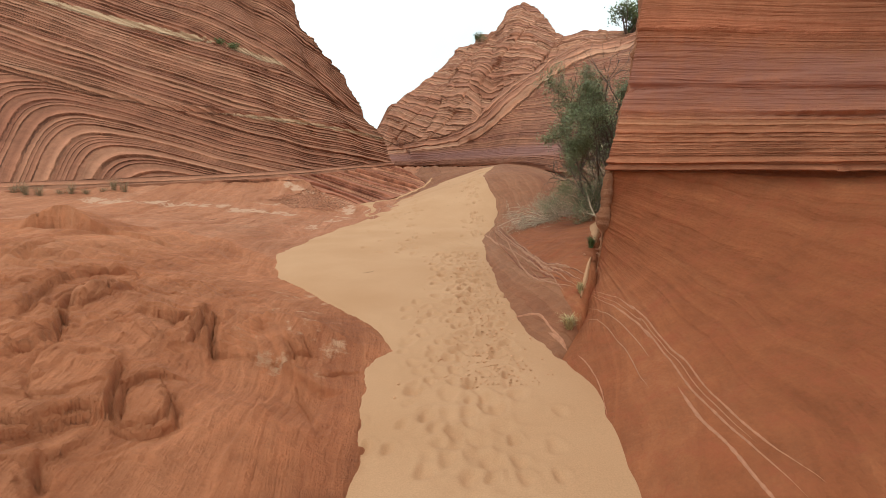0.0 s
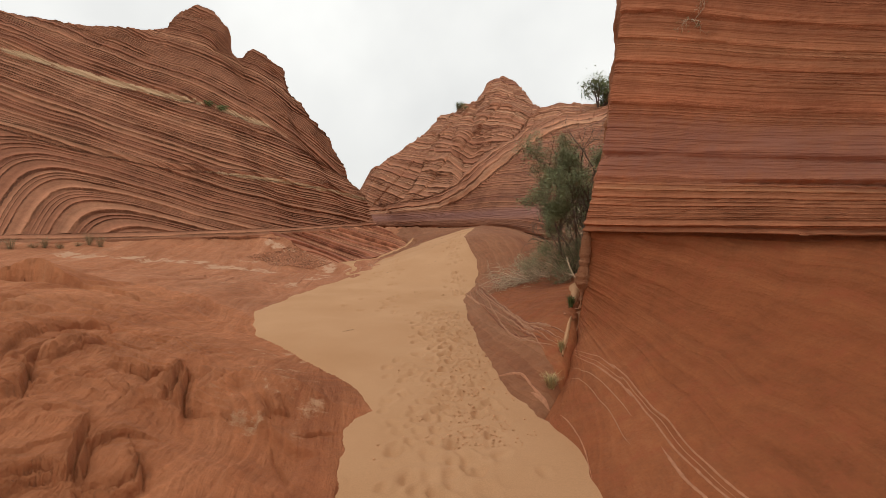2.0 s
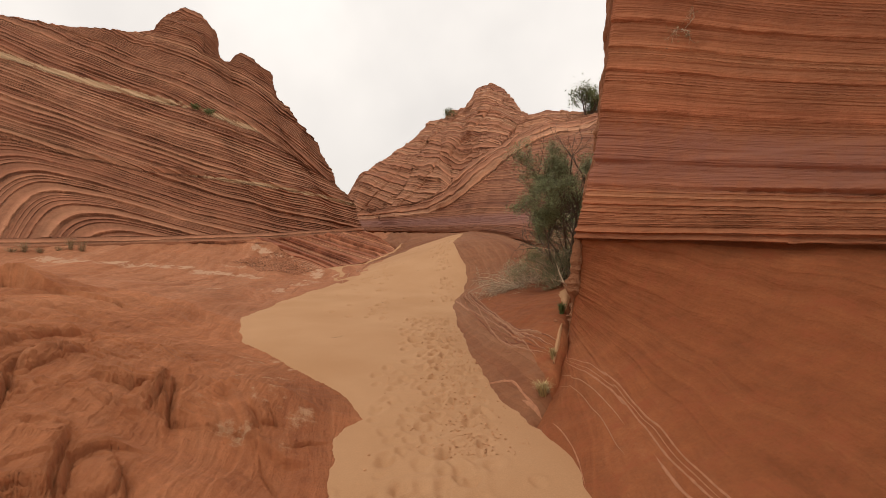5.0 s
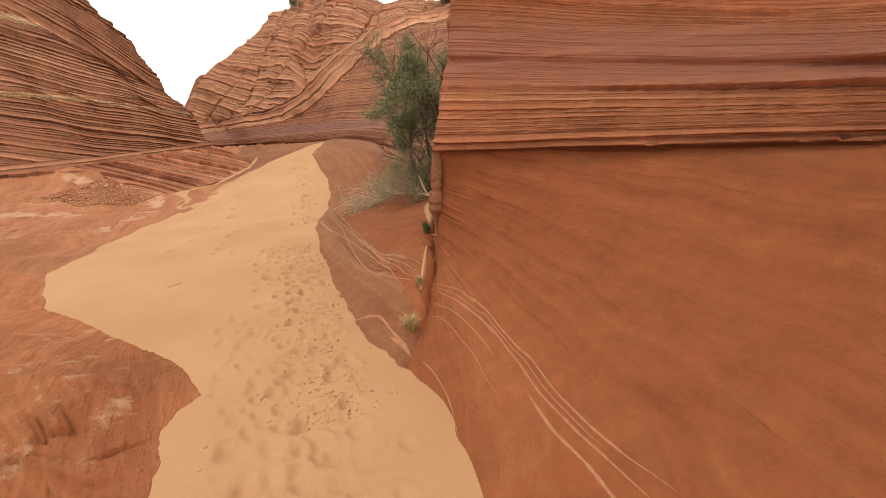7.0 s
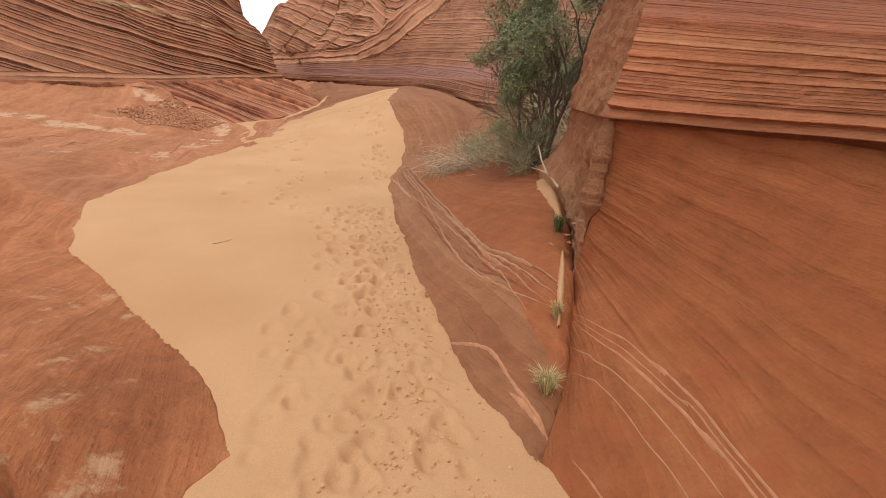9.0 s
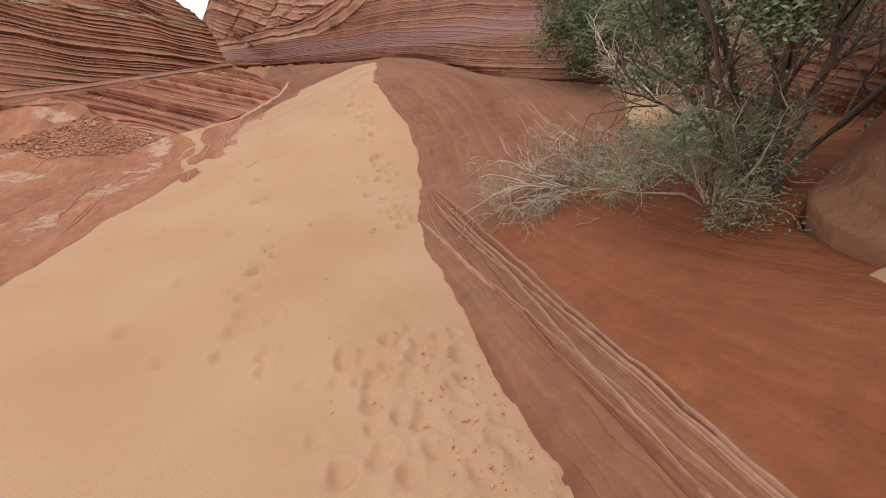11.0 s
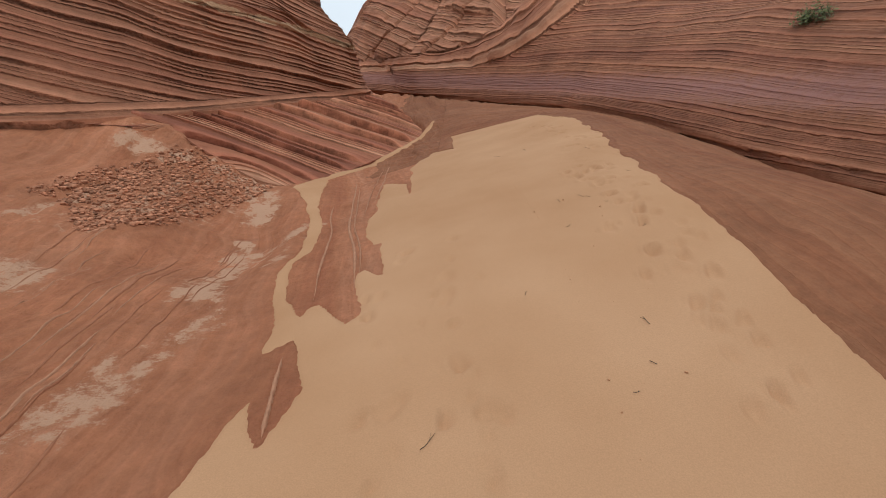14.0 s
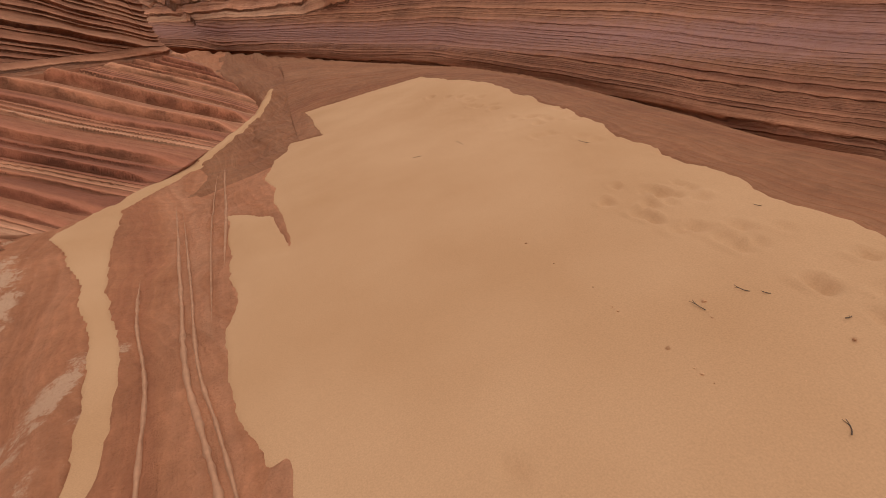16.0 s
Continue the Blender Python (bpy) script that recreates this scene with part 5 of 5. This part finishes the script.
def plant(name, label, category, base, stems, length, radius, lean, droop, split, leaves, size, reach, leaf_mat, wood_mat, seed, wild=0.16, fan=0.7, clumps=None):
    r = random.Random(seed)
    root = tagged(new(name), label, category)
    root.location = base
    verts, faces, tips = [], [], []
    for k in range(stems):
        a = 2 * math.pi * (k + r.random() * 0.6) / stems
        way = Vector((math.cos(a) * fan + lean[0], math.sin(a) * fan + lean[1], lean[2]))
        grow(r, Vector((math.cos(a) * radius * 2, math.sin(a) * radius * 2, -0.05)), way, length * r.uniform(0.75, 1.1), radius * r.uniform(0.7, 1.1), 0, verts, faces, tips, droop, split, wild)
    child("trunk" if category == "tree" else "stem", mesh_of("stem", verts, faces, wood_mat, True), root)
    if leaves:
        if clumps:
            # foliage gathers round a few boughs and leaves gaps between them
            count, wide = clumps
            heart = [r.choice(tips) for _ in range(count)]
            tips = [p for p in tips if any((p - c).length < wide for c in heart)]
        v, f = leaf_cloud(r, tips, leaves, size, reach)
        child("crown", mesh_of("crown", v, f, leaf_mat), root)
    return root


plant("desert_tree", "grey-green leafy tree leaning beside the near wall", "tree", (2.16, 7.62, ground_at(2.16, 7.62)), 8, 1.38, 0.028, (0.04, -0.02, 1.40), 0.03, (5, 5, 4), 38000, 0.015, 0.045, M_LEAF, M_BARK, 3, 0.18, 0.28, (46, 0.19))
plant("leafy_shrub", "low grey-green shrub crowding the foot of the tree", "bush", (2.02, 7.78, ground_at(2.02, 7.78)), 16, 0.48, 0.010, (-0.1, 0.05, 0.7), 0.01, (5, 5, 4), 13000, 0.011, 0.045, M_LEAF, M_DRYWOOD, 23, 0.2, 0.5)
plant("dry_bush", "half-dead bush with bleached sprawling branches on rock", "bush", (1.75, 8.95, ground_at(1.75, 8.95)), 32, 0.64, 0.013, (-0.8, -0.08, -0.05), -0.10, (5, 4, 3), 500, 0.010, 0.04, M_LEAF_DRY, M_DRYWOOD, 4, 0.24, 0.7)
plant("dry_bush", "half-dead bush with bleached sprawling branches on rock", "bush", (2.0, 8.75, ground_at(2.0, 8.75)), 14, 0.45, 0.010, (-0.3, 0.0, 0.3), -0.02, (5, 5, 4), 4000, 0.011, 0.05, M_LEAF_DRY, M_DRYWOOD, 14, 0.22, 0.7)
plant("green_bush", "dense dark green bush growing on the rock ramp", "bush", (4.95, 13.5, ground_at(4.95, 13.5)), 9, 1.4, 0.035, (-0.05, 0, 1.15), 0.01, (5, 5, 4), 34000, 0.030, 0.09, M_LEAF_DARK, M_BARK, 5, 0.16, 0.62)
plant("bare_bush", "leafless grey bush with thin upright twigs", "bush", (4.1, 11.2, ground_at(4.1, 11.2)), 8, 0.9, 0.016, (0.0, -0.1, 0.8), 0.0, (5, 4, 3), 900, 0.02, 0.06, M_LEAF_DRY, M_DRYWOOD, 6, 0.22, 0.7)
plant("bare_bush", "leafless grey bush with thin upright twigs", "bush", (3.3, 9.4, ground_at(3.3, 9.4)), 8, 0.8, 0.014, (-0.1, -0.1, 0.8), 0.0, (5, 4, 3), 1500, 0.02, 0.06, M_LEAF_DRY, M_DRYWOOD, 16, 0.22, 0.7)
plant("green_bush", "dark green bush on the rim of the far rock", "bush", (12.6, 38.6, 10.7), 7, 1.5, 0.06, (0, 0, 1.0), 0.01, (4, 4, 3), 3500, 0.10, 0.22, M_LEAF_DARK, M_BARK, 7, 0.16, 0.7)
plant("small_shrub", "small green shrub on the brow of the banded wall", "bush", (5.72, 20.64, 3.38), 6, 0.22, 0.012, (0, 0, 0.6), 0.0, (4, 4, 3), 1400, 0.03, 0.06, M_LEAF_DARK, M_BARK, 28, 0.16, 0.8)
plant("small_shrub", "dry straggling tuft rooted in the banded wall", "bush", (2.0, 4.08, 3.2), 6, 0.12, 0.005, (-0.3, -0.5, 0.1), -0.03, (4, 3, 3), 160, 0.010, 0.02, M_LEAF_DRY, M_DRYWOOD, 29, 0.24, 0.8)
plant("small_shrub", "small dark shrub clinging to the far butte", "bush", (2.0, 46.8, 12.75), 6, 0.3, 0.03, (0, 0, 0.5), 0.0, (4, 4, 3), 900, 0.05, 0.10, M_LEAF_DARK, M_BARK, 8, 0.16, 1.3)
plant("small_shrub", "small olive shrub on a pale shelf of the cliff", "bush", (-10.75, 23.2, 7.15), 6, 0.13, 0.010, (0, 0, 0.5), 0.0, (4, 4, 3), 700, 0.04, 0.07, M_LEAF_DARK, M_BARK, 9, 0.16, 0.9)
plant("small_shrub", "small olive shrub on a pale shelf of the cliff", "bush", (-10.2, 23.3, 7.0), 5, 0.10, 0.008, (0, 0, 0.5), 0.0, (4, 4, 3), 500, 0.04, 0.06, M_LEAF_DARK, M_BARK, 19, 0.16, 0.9)


def grass(name, label, x, y, z, blades, height, spread, mat, seed):
    r = random.Random(seed)
    verts, faces = [], []
    for k in range(blades):
        a, d = r.uniform(0, 6.3), abs(r.gauss(0, 1)) * spread * 0.35
        p = Vector((math.cos(a) * d * 0.4, math.sin(a) * d * 0.4, -0.01))
        h = height * r.uniform(0.5, 1.1)
        out = Vector((math.cos(a), math.sin(a), 0)) * r.uniform(0.2, 1.0) * spread
        w = Vector((-math.sin(a), math.cos(a), 0)) * 0.0016
        m, t = p + out * 0.4 + Vector((0, 0, h * 0.7)), p + out + Vector((0, 0, h * r.uniform(0.6, 1.0)))
        o = len(verts)
        verts += [p - w, p + w, m + w * 0.8, m - w * 0.8, t]
        faces += [(o, o + 1, o + 2, o + 3), (o + 3, o + 2, o + 4)]
    ob = new(name, mesh_of(name, verts, faces, mat))
    ob.location = (x, y, z)
    return tagged(ob, label, "grass", "tufts in the crack")


grass("grass_tuft", "straw-coloured grass tuft in the rock crack", 0.84, 3.80, ground_at(0.84, 3.80), 260, 0.13, 0.10, M_GRASS, 1)
grass("grass_tuft", "grey-green grass tuft in the rock crack", 1.01, 4.17, ground_at(1.01, 4.17), 160, 0.12, 0.06, M_GRASS, 2)
grass("grass_tuft", "fresh green grass tuft in the rock crack", 1.29, 4.92, ground_at(1.29, 4.92), 260, 0.14, 0.08, M_GRASS_GREEN, 3)
M_DUSTY = simple_material("dusty_dry_grass", (0.27, 0.20, 0.115), rough=0.8, vary=0.3, scale=8, islands=True)
gr_ = random.Random(77)
for k in range(26):
    x = -17.0 + 0.26 * k
    y = 11.6 + 0.62 * (x + 16.2) + gr_.uniform(-0.4, 0.2)
    g = grass("dry_grass", "dusty brown grass at the foot of the cliff", x, y, ground_at(x, y) - 0.02, 160, gr_.uniform(0.2, 0.5), 0.35, M_DUSTY, 40 + k)
    g["group"] = "dry grass at the cliff foot"


def stick(name, label, x, y, length, radius, turn, mat, seed, z=None, rise=0.12, group="twigs on the sand"):
    r = random.Random(seed)
    pts = []
    for k in range(6):
        u = k / 5 - 0.5
        pts.append(Vector((u * length, 0.12 * length * math.sin(3 * u + seed), 0.12 * length * r.random() * rise + rise * length * (k / 5) ** 2)))
    verts, faces = [], []
    tube(verts, faces, pts, radius, radius * 0.5, 5)
    q = [pts[3], pts[3] + Vector((0.18 * length, 0.16 * length, 0.05 * length)), pts[3] + Vector((0.3 * length, 0.3 * length, 0.08 * length))]
    tube(verts, faces, q, radius * 0.6, radius * 0.3, 4)
    ob = new(name, mesh_of(name, verts, faces, mat, True))
    ob.matrix_world = pose(x, y, (sand_at(x, y) if z is None else z) + radius * 0.6, 0, 0, turn)
    return tagged(ob, label, "twig", group)


for k, (x, y, ln) in enumerate(((-1.22, 6.3, 0.16), (-1.15, 6.36, 0.10), (-0.71, 13.6, 0.09), (-0.07, 13.14, 0.15), (-0.14, 12.83, 0.08), (-0.29, 12.65, 0.07), (-1.36, 12.45, 0.22), (-0.14, 15.17, 0.14),
                                (0.06, 15.14, 0.12), (0.10, 15.06, 0.07), (0.18, 14.78, 0.06), (-0.22, 14.48, 0.12), (0.08, 18.5, 0.25), (0.73, 17.3, 0.18), (0.66, 15.6, 0.10), (-0.34, 18.6, 0.2), (0.30, 14.2, 0.1), (-0.9, 9.4, 0.12))):
    stick("twig", "short dark dead twig lying on the sand", x, y, ln * 0.55, 0.0024, 37 * k % 180, M_TWIG, k)
stick("dead_branch", "bleached dead branch leaning out of the crack", 1.66, 6.1, 0.34, 0.014, 100, M_DRYWOOD, 50, ground_at(1.72, 6.1) + 0.05, 0.9, "dead wood by the tree")
